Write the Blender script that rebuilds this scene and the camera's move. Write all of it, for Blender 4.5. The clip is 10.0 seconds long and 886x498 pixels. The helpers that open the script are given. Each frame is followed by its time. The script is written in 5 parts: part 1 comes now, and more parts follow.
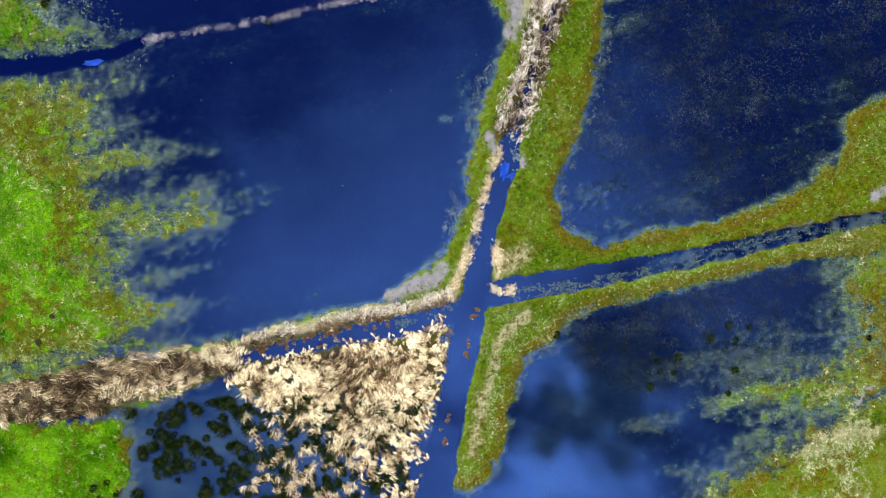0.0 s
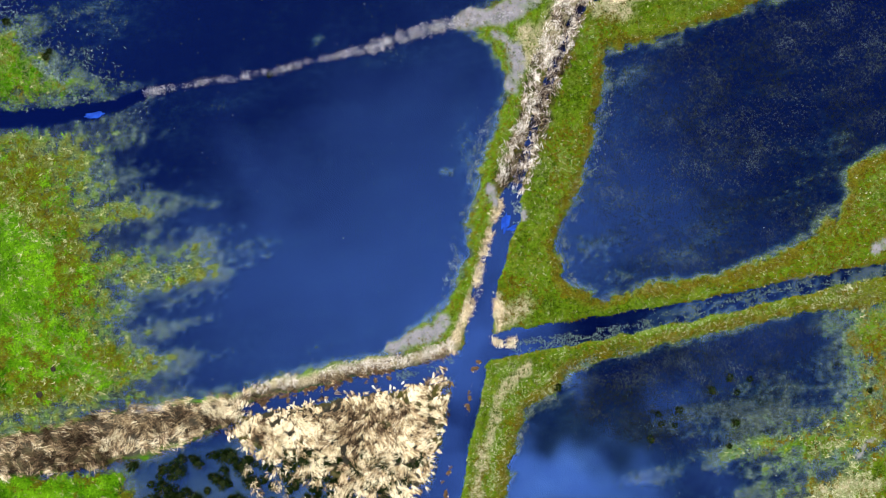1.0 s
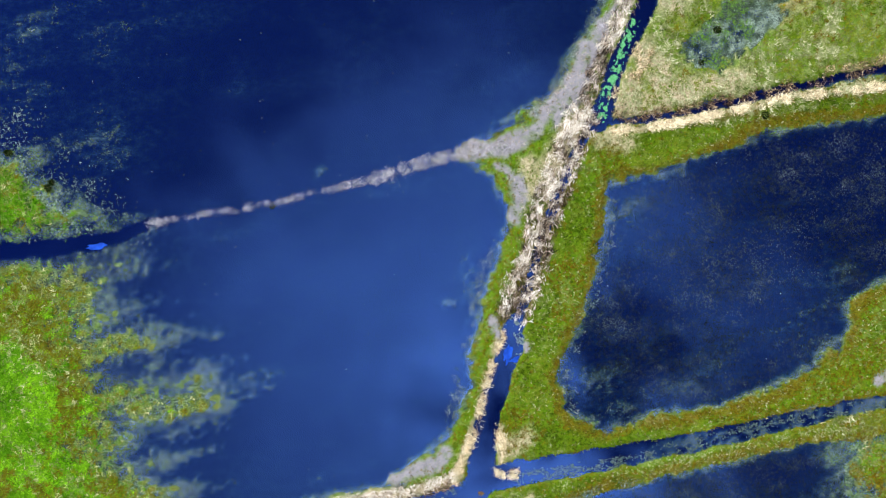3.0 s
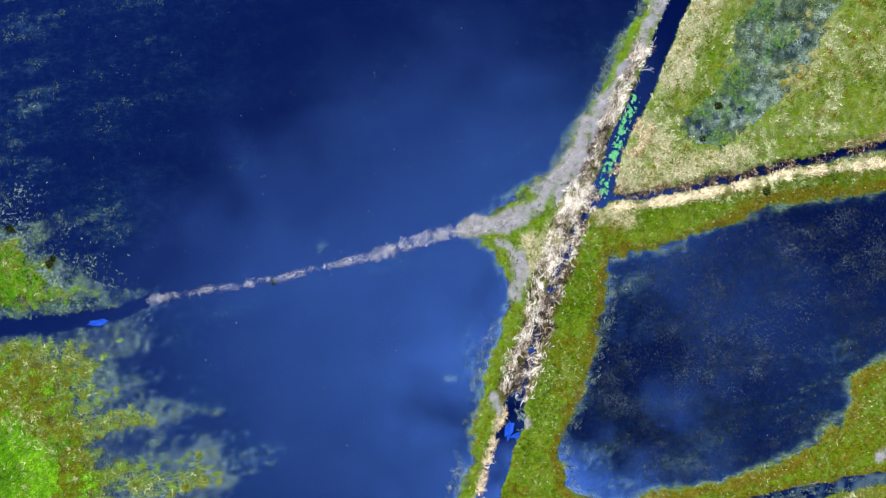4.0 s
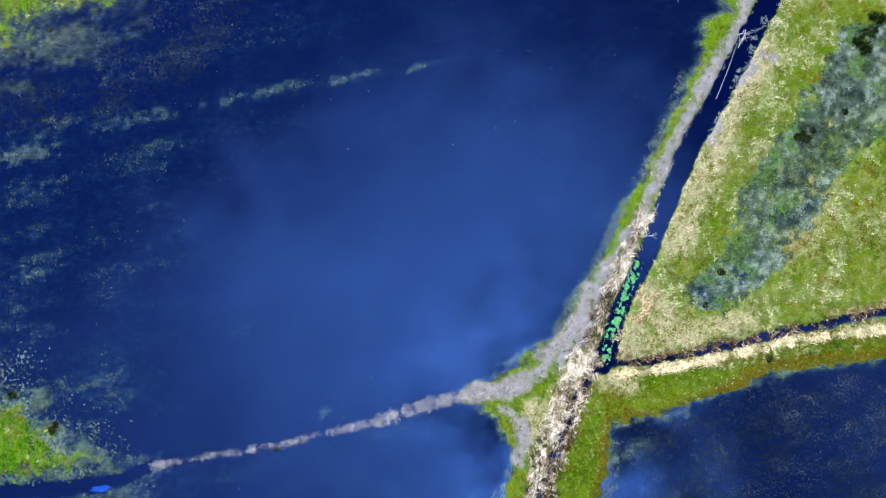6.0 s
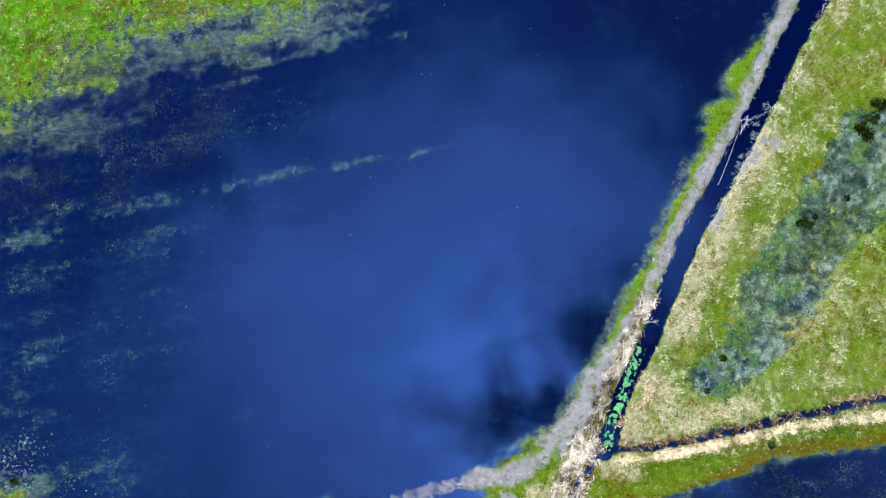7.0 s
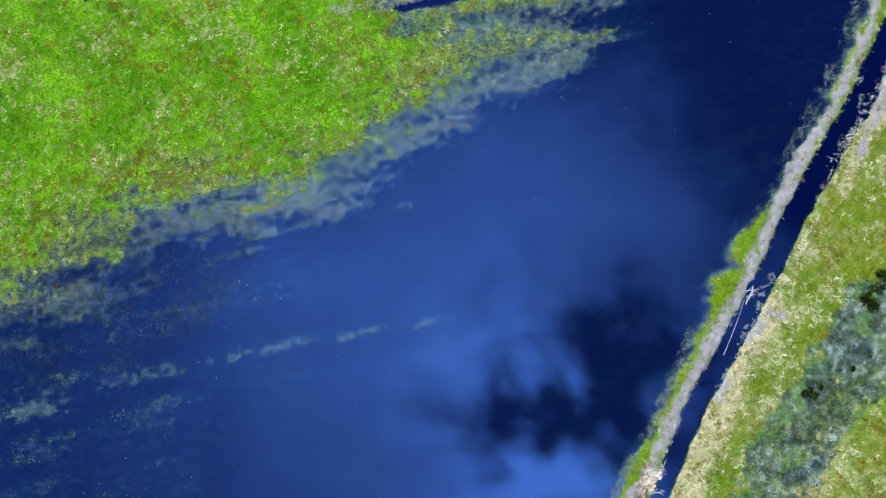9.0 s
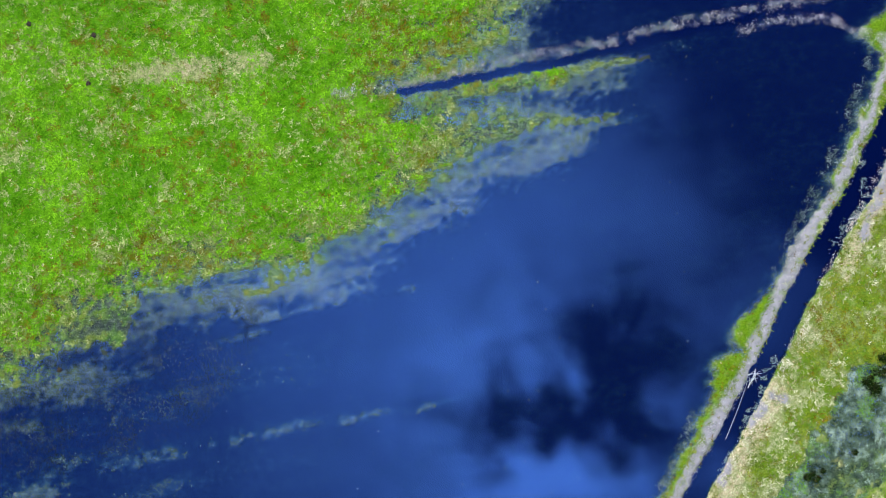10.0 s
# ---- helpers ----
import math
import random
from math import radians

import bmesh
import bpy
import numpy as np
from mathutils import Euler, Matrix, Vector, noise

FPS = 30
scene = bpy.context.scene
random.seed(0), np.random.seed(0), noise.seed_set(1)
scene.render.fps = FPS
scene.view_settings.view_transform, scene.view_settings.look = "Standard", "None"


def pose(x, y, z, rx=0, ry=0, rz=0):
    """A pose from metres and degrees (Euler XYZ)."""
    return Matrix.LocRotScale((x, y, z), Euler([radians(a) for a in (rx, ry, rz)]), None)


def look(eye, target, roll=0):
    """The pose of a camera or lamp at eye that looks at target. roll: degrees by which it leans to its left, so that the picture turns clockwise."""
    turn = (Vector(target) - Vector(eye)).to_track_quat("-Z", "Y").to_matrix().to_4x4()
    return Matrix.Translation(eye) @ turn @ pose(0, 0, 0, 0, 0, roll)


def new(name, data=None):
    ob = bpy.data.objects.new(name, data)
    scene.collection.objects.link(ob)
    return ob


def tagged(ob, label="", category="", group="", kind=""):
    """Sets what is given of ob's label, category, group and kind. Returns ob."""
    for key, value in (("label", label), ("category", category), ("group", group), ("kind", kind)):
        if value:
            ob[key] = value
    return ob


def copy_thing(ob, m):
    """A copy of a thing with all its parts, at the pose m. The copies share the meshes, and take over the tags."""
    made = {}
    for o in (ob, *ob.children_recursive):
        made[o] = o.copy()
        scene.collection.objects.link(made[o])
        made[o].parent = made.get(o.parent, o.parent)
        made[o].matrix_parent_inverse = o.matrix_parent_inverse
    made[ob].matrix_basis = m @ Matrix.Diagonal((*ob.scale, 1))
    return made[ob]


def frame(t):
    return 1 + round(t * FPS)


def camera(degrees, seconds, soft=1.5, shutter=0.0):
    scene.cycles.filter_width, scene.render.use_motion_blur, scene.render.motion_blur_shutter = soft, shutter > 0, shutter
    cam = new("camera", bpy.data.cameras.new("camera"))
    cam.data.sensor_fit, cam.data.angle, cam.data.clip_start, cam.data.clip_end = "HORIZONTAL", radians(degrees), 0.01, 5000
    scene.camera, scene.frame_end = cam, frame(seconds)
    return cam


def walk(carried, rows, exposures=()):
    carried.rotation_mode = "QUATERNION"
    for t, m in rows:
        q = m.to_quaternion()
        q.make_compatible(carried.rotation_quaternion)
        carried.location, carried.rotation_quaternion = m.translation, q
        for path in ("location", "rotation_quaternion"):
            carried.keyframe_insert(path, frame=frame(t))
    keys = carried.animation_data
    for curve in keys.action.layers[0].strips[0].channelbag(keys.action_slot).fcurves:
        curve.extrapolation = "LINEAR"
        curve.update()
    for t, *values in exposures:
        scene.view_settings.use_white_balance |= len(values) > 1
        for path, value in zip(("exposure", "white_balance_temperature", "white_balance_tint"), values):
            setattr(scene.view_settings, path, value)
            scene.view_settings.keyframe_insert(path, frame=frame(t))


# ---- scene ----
# A drone glides north over a flooded meadow, looking straight down.
HEIGHT = 55.98
EXPOSURE, SKY = 0.70, 0.14
cam = camera(70.0, 10.0, 1.25)
ROWS = [
    (0, 0.000, 0.000),
    (0.5, -0.045, 2.270),
    (1, -0.100, 4.645),
    (1.5, -0.155, 7.280),
    (2, -0.210, 10.125),
    (2.5, -0.260, 13.100),
    (3.2, -0.335, 17.575),
    (3.8, -0.395, 21.590),
    (4.5, -0.470, 26.590),
    (5, -0.520, 30.270),
    (5.5, -0.580, 33.970),
    (6.2, -0.690, 39.175),
    (7, -0.840, 45.290),
    (7.5, -0.960, 49.090),
    (8, -1.085, 52.905),
    (8.5, -1.200, 56.635),
    (9, -1.310, 60.360),
    (9.5, -1.415, 64.060),
    (10, -1.510, 67.750),
]
walk(cam, [(t, pose(x, y, HEIGHT)) for t, x, y in ROWS], [(0.0, EXPOSURE - 0.19, 6950, 12), (1.5, EXPOSURE - 0.17, 6880, 12), (4.0, EXPOSURE - 0.02, 6550, 11), (6.0, EXPOSURE, 6450, 10), (10.0, EXPOSURE - 0.03, 6350, 10)])

# ---- world and sun ----
SUN_EL, SUN_AZ = 42.0, -40.0      # degrees; azimuth clockwise from +y


def world_sky():
    w = bpy.data.worlds.new("sky")
    scene.world = w
    w.use_nodes = True
    nt = w.node_tree
    nt.nodes.clear()
    n, l = nt.nodes.new, nt.links.new
    out, bg = n("ShaderNodeOutputWorld"), n("ShaderNodeBackground")
    sky = n("ShaderNodeTexSky")
    sky.sky_type, sky.sun_disc = "NISHITA", False
    sky.sun_elevation, sky.sun_rotation = radians(SUN_EL), radians(SUN_AZ)
    sky.air_density, sky.dust_density, sky.ozone_density = 1.0, 0.0, 10.0
    co, sep = n("ShaderNodeTexCoord"), n("ShaderNodeSeparateXYZ")
    l(co.outputs["Generated"], sep.inputs[0])

    def math_node(op, a, b=None, clamp=False):
        m = n("ShaderNodeMath")
        m.operation, m.use_clamp = op, clamp
        for i, v in enumerate((a, b)):
            if v is None:
                continue
            if isinstance(v, (int, float)):
                m.inputs[i].default_value = v
            else:
                l(v, m.inputs[i])
        return m.outputs[0]

    # the cloud layer is a flat sheet overhead
    z = math_node("MAXIMUM", sep.outputs[2], 0.08)
    px, py = math_node("DIVIDE", sep.outputs[0], z), math_node("DIVIDE", sep.outputs[1], z)
    com = n("ShaderNodeCombineXYZ")
    l(px, com.inputs[0]), l(py, com.inputs[1])

    def cloud_noise(scale, detail, rough, dist, shift):
        t = n("ShaderNodeTexNoise")
        t.inputs["Scale"].default_value, t.inputs["Detail"].default_value = scale, detail
        t.inputs["Roughness"].default_value, t.inputs["Distortion"].default_value = rough, dist
        mp = n("ShaderNodeMapping")
        mp.inputs["Location"].default_value = shift
        l(com.outputs[0], mp.inputs[0])
        l(mp.outputs[0], t.inputs["Vector"])
        return t.outputs["Fac"]

    def blob(cx, cy, rx, ry):
        a = math_node("POWER", math_node("DIVIDE", math_node("SUBTRACT", px, cx), rx), 2.0)
        b = math_node("POWER", math_node("DIVIDE", math_node("SUBTRACT", py, cy), ry), 2.0)
        return math_node("POWER", 2.718, math_node("MULTIPLY", math_node("ADD", a, b), -1.0))

    # wind tears the edges: shift the sheet by noise before reading the cloud masses from it
    def torn(scale, amount, seed):
        f = cloud_noise(scale, 5.0, 0.55, 0.4, seed)
        return math_node("MULTIPLY", math_node("SUBTRACT", f, 0.5), amount)

    px0, py0 = px, py
    px = math_node("ADD", px0, math_node("ADD", torn(4.0, 0.12, (1.3, 4.1, 0.0)), torn(9.0, 0.22, (7.3, 2.1, 0.0))))
    py = math_node("ADD", py0, math_node("ADD", torn(4.0, 0.12, (8.2, 0.4, 0.0)), torn(9.0, 0.22, (3.3, 6.6, 0.0))))
    veil = cloud_noise(1.3, 3.0, 0.5, 0.3, (3.1, 1.7, 0.0))
    puff = cloud_noise(10.0, 9.0, 0.66, 0.5, (0.35, 0.9, 0.0))
    d = math_node("MULTIPLY", blob(0.08, -0.05, 0.47, 0.46), 0.48)
    for cx, cy, rx, ry, k in ((0.06, -0.16, 0.15, 0.12, 0.14), (0.16, -0.385, 0.15, 0.065, 0.75), (0.265, -0.18, 0.11, 0.13, -0.62), (0.19, -0.265, 0.11, 0.06, -0.44), (0.11, -0.315, 0.07, 0.035, -0.34),
                              (0.06, -0.25, 0.08, 0.04, -0.2), (0.72, 0.36, 0.24, 0.32, -0.95), (0.5, 0.2, 0.24, 0.22, -0.1), (0.2, 0.44, 0.55, 0.2, -0.24), (-0.32, 0.0, 0.22, 0.14, 0.1), (0.5, -0.32, 0.14, 0.2, -0.2), (-0.58, 0.3, 0.34, 0.34, -0.5), (-0.5, -0.3, 0.25, 0.2, -0.02)):
        d = math_node("ADD", d, math_node("MULTIPLY", blob(cx, cy, rx, ry), k))
    d = math_node("ADD", d, math_node("MULTIPLY", math_node("SUBTRACT", veil, 0.42), 0.4))
    # the torn edge of the gap is full of wisps, the veil elsewhere is smooth
    wisps = math_node("ADD", 0.1, math_node("MULTIPLY", blob(0.19, -0.25, 0.2, 0.17), 4.0))
    d = math_node("ADD", d, math_node("MULTIPLY", math_node("SUBTRACT", puff, 0.5), wisps))
    soft_edge = n("ShaderNodeMath")
    soft_edge.operation = "SMOOTH_MAX"
    l(math_node("ADD", d, 0.05), soft_edge.inputs[0])
    soft_edge.inputs[1].default_value, soft_edge.inputs[2].default_value = 0.0, 0.22
    cover = math_node("MINIMUM", soft_edge.outputs[0], 1.0)
    mix = n("ShaderNodeMix")
    mix.data_type = "RGBA"
    l(cover, mix.inputs["Factor"])
    l(sky.outputs[0], mix.inputs["A"])
    mix.inputs["B"].default_value = (27.0, 28.0, 22.5, 1)
    l(mix.outputs["Result"], bg.inputs["Color"])
    bg.inputs["Strength"].default_value = SKY
    l(bg.outputs[0], out.inputs["Surface"])


world_sky()
sun = bpy.data.lights.new("sun", "SUN")
sun.energy, sun.angle, sun.color = 4.8, radians(0.6), (1.0, 0.95, 0.86)
sun_ob = new("sun", sun)
_az, _el = radians(SUN_AZ), radians(SUN_EL)
sun_ob.matrix_world = look((60 * math.sin(_az) * math.cos(_el), 60 * math.cos(_az) * math.cos(_el), 60 * math.sin(_el)), (0, 0, 0))

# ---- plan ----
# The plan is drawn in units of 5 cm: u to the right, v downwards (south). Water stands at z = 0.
UNIT = 0.05


def to_x(u):
    return (u - 784.0) * UNIT


def to_y(v):
    return (441.0 - v) * UNIT


_tables = [np.random.RandomState(40 + i).rand(256, 256) for i in range(6)]


def vnoise(x, y, k=0):
    """Smooth value noise, 0 to 1, one cell per unit."""
    t = _tables[k % 6]
    xi, yi = np.floor(x).astype(int), np.floor(y).astype(int)
    fx, fy = x - xi, y - yi
    fx, fy = fx * fx * (3 - 2 * fx), fy * fy * (3 - 2 * fy)
    a, b = t[yi % 256, xi % 256], t[yi % 256, (xi + 1) % 256]
    c, e = t[(yi + 1) % 256, xi % 256], t[(yi + 1) % 256, (xi + 1) % 256]
    return (a * (1 - fx) + b * fx) * (1 - fy) + (c * (1 - fx) + e * fx) * fy


def fbm(x, y, octaves=4, k=0, gain=0.5):
    total, amp, norm = 0.0, 1.0, 0.0
    for i in range(octaves):
        total = total + amp * vnoise(x * 2 ** i + 17.3 * i, y * 2 ** i + 9.1 * i, k + i)
        norm += amp
        amp *= gain
    return total / norm


def segments(u, v, pts, closed=False):
    """Distance to a line of points, and how far along it the nearest place lies (0 to 1)."""
    pts = np.array(pts, float)
    best, along = np.full(u.shape, 1e9), np.zeros(u.shape)
    ends = len(pts) if closed else len(pts) - 1
    for i in range(ends):
        a, b = pts[i], pts[(i + 1) % len(pts)]
        dx, dy = b - a
        s = np.clip(((u - a[0]) * dx + (v - a[1]) * dy) / (dx * dx + dy * dy), 0, 1)
        dist = np.hypot(u - a[0] - s * dx, v - a[1] - s * dy)
        near = dist < best
        best = np.where(near, dist, best)
        along = np.where(near, (i + s) / ends, along)
    return best, along


def area(u, v, pts):
    """Signed distance to an outline, positive inside."""
    p = np.array(pts, float)
    inside = np.zeros(u.shape, bool)
    for i in range(len(p)):
        (ax, ay), (bx, by) = p[i], p[(i + 1) % len(p)]
        if ay != by:
            inside ^= ((ay > v) != (by > v)) & (u < (bx - ax) * (v - ay) / (by - ay) + ax)
    dist, _ = segments(u, v, pts, True)
    return np.where(inside, dist, -dist)


def ramp(x, a, b):
    t = np.clip((x - a) / (b - a), 0, 1)
    return t * t * (3 - 2 * t)


# open ditches: line, half width at start and end
DITCH_SOUTH = [(755, 980), (772, 880), (787, 790), (806, 690), (824, 600), (838, 540), (848, 480), (860, 405), (880, 330), (897, 285), (906, 245)]
DITCH_REEDS = [(906, 245), (928, 190), (948, 110), (968, 50), (992, -10), (1022, -75), (1045, -112)]
REED_LINE = [(896, 238), (925, 168), (950, 85), (972, 10), (1008, -85), (1028, -128)]
DITCH_NORTH = [(1052, -105), (1064, -140), (1078, -189), (1110, -259), (1138, -318), (1172, -405), (1196, -467), (1212, -505), (1243, -555), (1260, -582), (1284, -628),
               (1312, -682), (1341, -732), (1366, -792), (1399, -858), (1430, -912), (1456, -962), (1485, -1010), (1511, -1060), (1540, -1120), (1600, -1250), (1660, -1400)]
DITCH_EAST = [(838, 530), (900, 514), (1000, 498), (1100, 480), (1200, 461), (1300, 441), (1400, 419), (1500, 396), (1568, 385), (1720, 350)]
DITCH_WEST = [(822, 556), (740, 574), (650, 590), (560, 606), (480, 620), (436, 632)]
DITCH_FAR_WEST = [(-120, 140), (0, 121), (100, 113), (190, 98), (252, 76)]
DITCH_FIELD = [(1056, -108), (1120, -114), (1188, -121), (1288, -142), (1388, -167), (1490, -190), (1560, -204), (1720, -230)]
DITCH_NORTH_WEST = [(680, -1192), (820, -1220), (970, -1248), (1150, -1290), (1300, -1325)]

# dry land: outline, softness of its shore, height
LAND = {}
LAND["meadow_west"] = ([(-400, 140), (0, 138), (205, 140), (140, 190), (150, 255), (240, 290), (180, 330), (270, 374), (345, 372), (320, 394),
                     (215, 402), (190, 470), (240, 520), (235, 565), (300, 592), (270, 622), (0, 678), (-400, 770)], 60, 0.22)
LAND["meadow_west_upper"] = ([(-400, -70), (0, -44), (36, -30), (58, 10), (105, 54), (160, 72), (100, 92), (0, 106), (-400, 160)], 34, 0.18)
LAND["meadow_south_west"] = ([(-400, 760), (0, 748), (100, 746), (190, 738), (245, 780), (235, 830), (190, 900), (150, 1100), (-400, 1100)], 24, 0.2)
LAND["bank_west"] = ([(-400, 780), (0, 676), (100, 656), (230, 624), (330, 616), (430, 598), (520, 571), (620, 548), (700, 536), (760, 522), (800, 498),
                   (800, 530), (770, 552), (650, 576), (560, 594), (450, 616), (420, 650), (330, 690), (230, 722), (100, 745), (0, 750), (-400, 850)], 9, 0.3)
LAND["reed_island"] = ([(430, 638), (480, 634), (560, 618), (660, 602), (740, 586), (786, 566), (796, 585), (785, 650), (755, 720), (740, 770),
                     (650, 760), (560, 730), (480, 700), (430, 675)], 24, 0.05)
LAND["bank_middle"] = ([(848, 540), (800, 525), (740, 536), (690, 528), (740, 487), (792, 450), (812, 400), (826, 330), (842, 250), (863, 170), (886, 110),
                     (893, 70), (884, 24), (872, -14), (848, -34), (812, -48), (838, -74), (908, -115), (968, -162), (1008, -219), (1078, -189), (1040, -112),
                     (995, -2), (945, 110), (905, 250), (880, 330)], 9, 0.16)
LAND["bank_north"] = ([(968, -162), (1008, -219), (1046, -289), (1085, -369), (1134, -459), (1165, -530), (1185, -565), (1205, -600), (1222, -640), (1226, -680), (1240, -708),
                    (1264, -722), (1282, -722), (1290, -733), (1274, -744), (1268, -770), (1284, -800), (1305, -822), (1334, -846), (1370, -895), (1399, -950), (1420, -995),
                    (1446, -1050), (1471, -1095), (1497, -1160), (1516, -1215), (1524, -1258), (1508, -1284), (1486, -1300), (1540, -1345),
                    (1640, -1372), (1580, -1210), (1540, -1120), (1485, -1010), (1399, -858), (1312, -682), (1212, -505), (1138, -318), (1078, -189)], 8, 0.14)
LAND["bank_east"] = ([(838, 535), (862, 400), (895, 290), (945, 110), (985, 0), (1040, -112), (1188, -119), (1388, -164), (1560, -184), (1720, -200),
                   (1720, -140), (1563, -122), (1345, -97), (1295, -72), (1175, -22), (1072, -2), (1060, 100), (1035, 200), (1003, 270), (980, 340),
                   (1000, 405), (1060, 432), (1130, 418), (1250, 402), (1350, 368), (1430, 325), (1485, 275), (1500, 215), (1560, 175), (1720, 120),
                   (1720, 350), (1450, 405), (1250, 450), (1050, 490), (880, 520)], 12, 0.2)
LAND["bank_south_east"] = ([(838, 535), (950, 512), (1050, 492), (1250, 452), (1450, 407), (1568, 387), (1720, 355), (1720, 420), (1568, 440), (1510, 452), (1420, 464), (1300, 484), (1150, 522), (1040, 549), (1000, 564), (985, 600), (925, 635),
                         (905, 700), (885, 800), (860, 845), (825, 866), (792, 862), (787, 790), (824, 600)], 8, 0.2)
LAND["meadow_south_east"] = ([(1200, 920), (1260, 852), (1330, 806), (1400, 764), (1450, 742), (1530, 700), (1600, 660), (1800, 640), (1800, 1200), (1150, 1200)], 40, 0.22)
LAND["meadow_far_east"] = ([(1505, 440), (1720, 410), (1720, 680), (1590, 640), (1525, 600), (1490, 530)], 50, 0.18)
LAND["spit_south_east"] = ([(1285, 712), (1380, 665), (1470, 632), (1560, 600), (1640, 620), (1540, 690), (1430, 715), (1330, 735)], 34, 0.08)
LAND["meadow_east"] = ([(1068, -108), (1188, -122), (1388, -168), (1560, -190), (1900, -200), (1900, -1450), (1660, -1400), (1600, -1250), (1540, -1120), (1485, -1010),
                     (1430, -912), (1366, -792), (1312, -682), (1260, -582), (1212, -505), (1172, -405), (1138, -318), (1078, -189)], 14, 0.26)
LAND["meadow_north"] = ([(-400, -640), (0, -698), (60, -725), (105, -768), (190, -790), (220, -842), (370, -872), (470, -872), (610, -930), (670, -1000), (770, -1055), (845, -1112),
                      (900, -1120), (935, -1135), (900, -1150), (780, -1150), (820, -1178), (890, -1190), (960, -1212), (950, -1230),
                      (880, -1218), (800, -1204), (690, -1190), (660, -1210), (790, -1250), (840, -1300), (960, -1420), (940, -1700), (-400, -1700)], 62, 0.3)
# where reed grows, on land and in the water
REED_BED = [(430, 636), (480, 632), (560, 616), (660, 600), (740, 584), (786, 564), (796, 585), (785, 650), (758, 720), (742, 800), (730, 960),
            (636, 960), (640, 880), (630, 815), (560, 772), (480, 742), (430, 690), (400, 676)]
# low ridges of dead litter that stand just out of the flood: line, half width, strength
RIDGES = [
    ([(255, 72), (350, 55), (450, 40), (560, 15), (650, -7), (695, -22), (755, -42), (825, -57), (905, -68)], 1.6, 5.5),
    ([(560, -1186), (690, -1207), (770, -1226), (870, -1250), (955, -1263), (1010, -1275), (1070, -1285), (1130, -1304), (1190, -1317), (1260, -1330), (1320, -1344), (1400, -1356), (1470, -1374)], 5, 12),
    ([(1275, -1300), (1330, -1314), (1385, -1320), (1440, -1320), (1482, -1302), (1535, -1280)], 6, 10),
]
# low strips that rise out of the shallows with thin grass on them: line, half width at start and end, height
STRIPS = [
    ([(740, -1186), (860, -1201), (970, -1226), (1120, -1256)], 11, 4, 0.045),
    ([(800, -1112), (870, -1122), (930, -1146), (990, -1140), (1070, -1156)], 14, 3, 0.03),
]
# open pools in the marsh: centre, half axes
POOLS = [(1300, -268, 48, 16), (1240, -236, 26, 18), (1288, -405, 34, 16), (1366, -368, 26, 16), (1408, -378, 34, 14), (1402, -512, 40, 20), (1480, -606, 44, 40), (1520, -690, 36, 46), (1455, -562, 28, 18), (1350, -470, 26, 12)]
# drowned and floating vegetation: centre, half axes, amount
DROWNED = {}
DROWNED["by the western meadow"] = [(230, 180, 90, 34, .2), (240, 285, 130, 20, .5), (390, 350, 110, 15, .8), (290, 490, 110, 90, .32), (380, 540, 90, 60, .24), (560, 520, 160, 16, .3),
                              (340, 100, 100, 14, .6), (300, 130, 60, 40, .45), (150, -60, 130, 90, .42), (20, -210, 60, 170, .28), (120, -545, 150, 100, .3), (60, -420, 90, 150, .18)]
DROWNED["middle basin"] = [(825, 220, 22, 130, .5), (790, 215, 10, 8, 1.1), (556, -18, 14, 11, 1.1), (700, 2, 190, 22, .3), (880, -160, 60, 50, .3), (1060, -340, 40, 60, .25), (420, -170, 26, 18, .5)]
DROWNED["eastern basin"] = [(1330, 180, 330, 240, .14), (1430, 250, 120, 60, .5), (1020, 330, 45, 80, .5), (1220, 340, 130, 50, .42), (1060, 380, 80, 60, .85), (1105, 60, 55, 90, .55),
                      (1430, 60, 140, 60, .22), (1480, 330, 60, 50, .6), (1470, 160, 70, 60, .5)]
DROWNED["south-eastern basin"] = [(1340, 640, 170, 70, 1.2), (1155, 748, 62, 22, .95), (1250, 830, 70, 40, 1.1), (975, 605, 60, 24, .8), (1470, 560, 90, 60, .9), (1230, 610, 80, 55, .7),
                            (950, 800, 60, 10, .35), (1450, 715, 90, 14, .9)]
DROWNED["northern shallows"] = [(40, -478, 90, 18, .9), (225, -540, 110, 17, .95), (420, -582, 110, 13, .95), (615, -616, 50, 10, 1.0), (700, -630, 80, 8, .6), (255, -386, 32, 10, .95), (300, -790, 170, 60, .6), (90, -730, 90, 40, .2),
                          (640, -910, 150, 30, .55), (720, -1000, 90, 40, .6), (900, -1160, 170, 34, .5), (960, -1120, 120, 10, .9), (870, -1040, 40, 12, .6), (620, -850, 30, 8, .8)]
DROWNED["western veil"] = [(120, -640, 200, 90, .55), (60, -480, 140, 120, .5), (320, -490, 190, 70, .38), (30, -250, 110, 150, .48), (210, -300, 180, 110, .32), (430, -700, 160, 50, .32)]
DROWNED["northern ditch"] = [(1010, -1228, 120, 10, .9), (900, -1300, 160, 60, .5), (1150, -1240, 120, 20, .3), (640, -1190, 60, 20, .5), (1180, -1275, 70, 14, .5)]
DROWNED["southern pond"] = [(310, 780, 60, 60, .1), (420, 800, 110, 70, .4)]
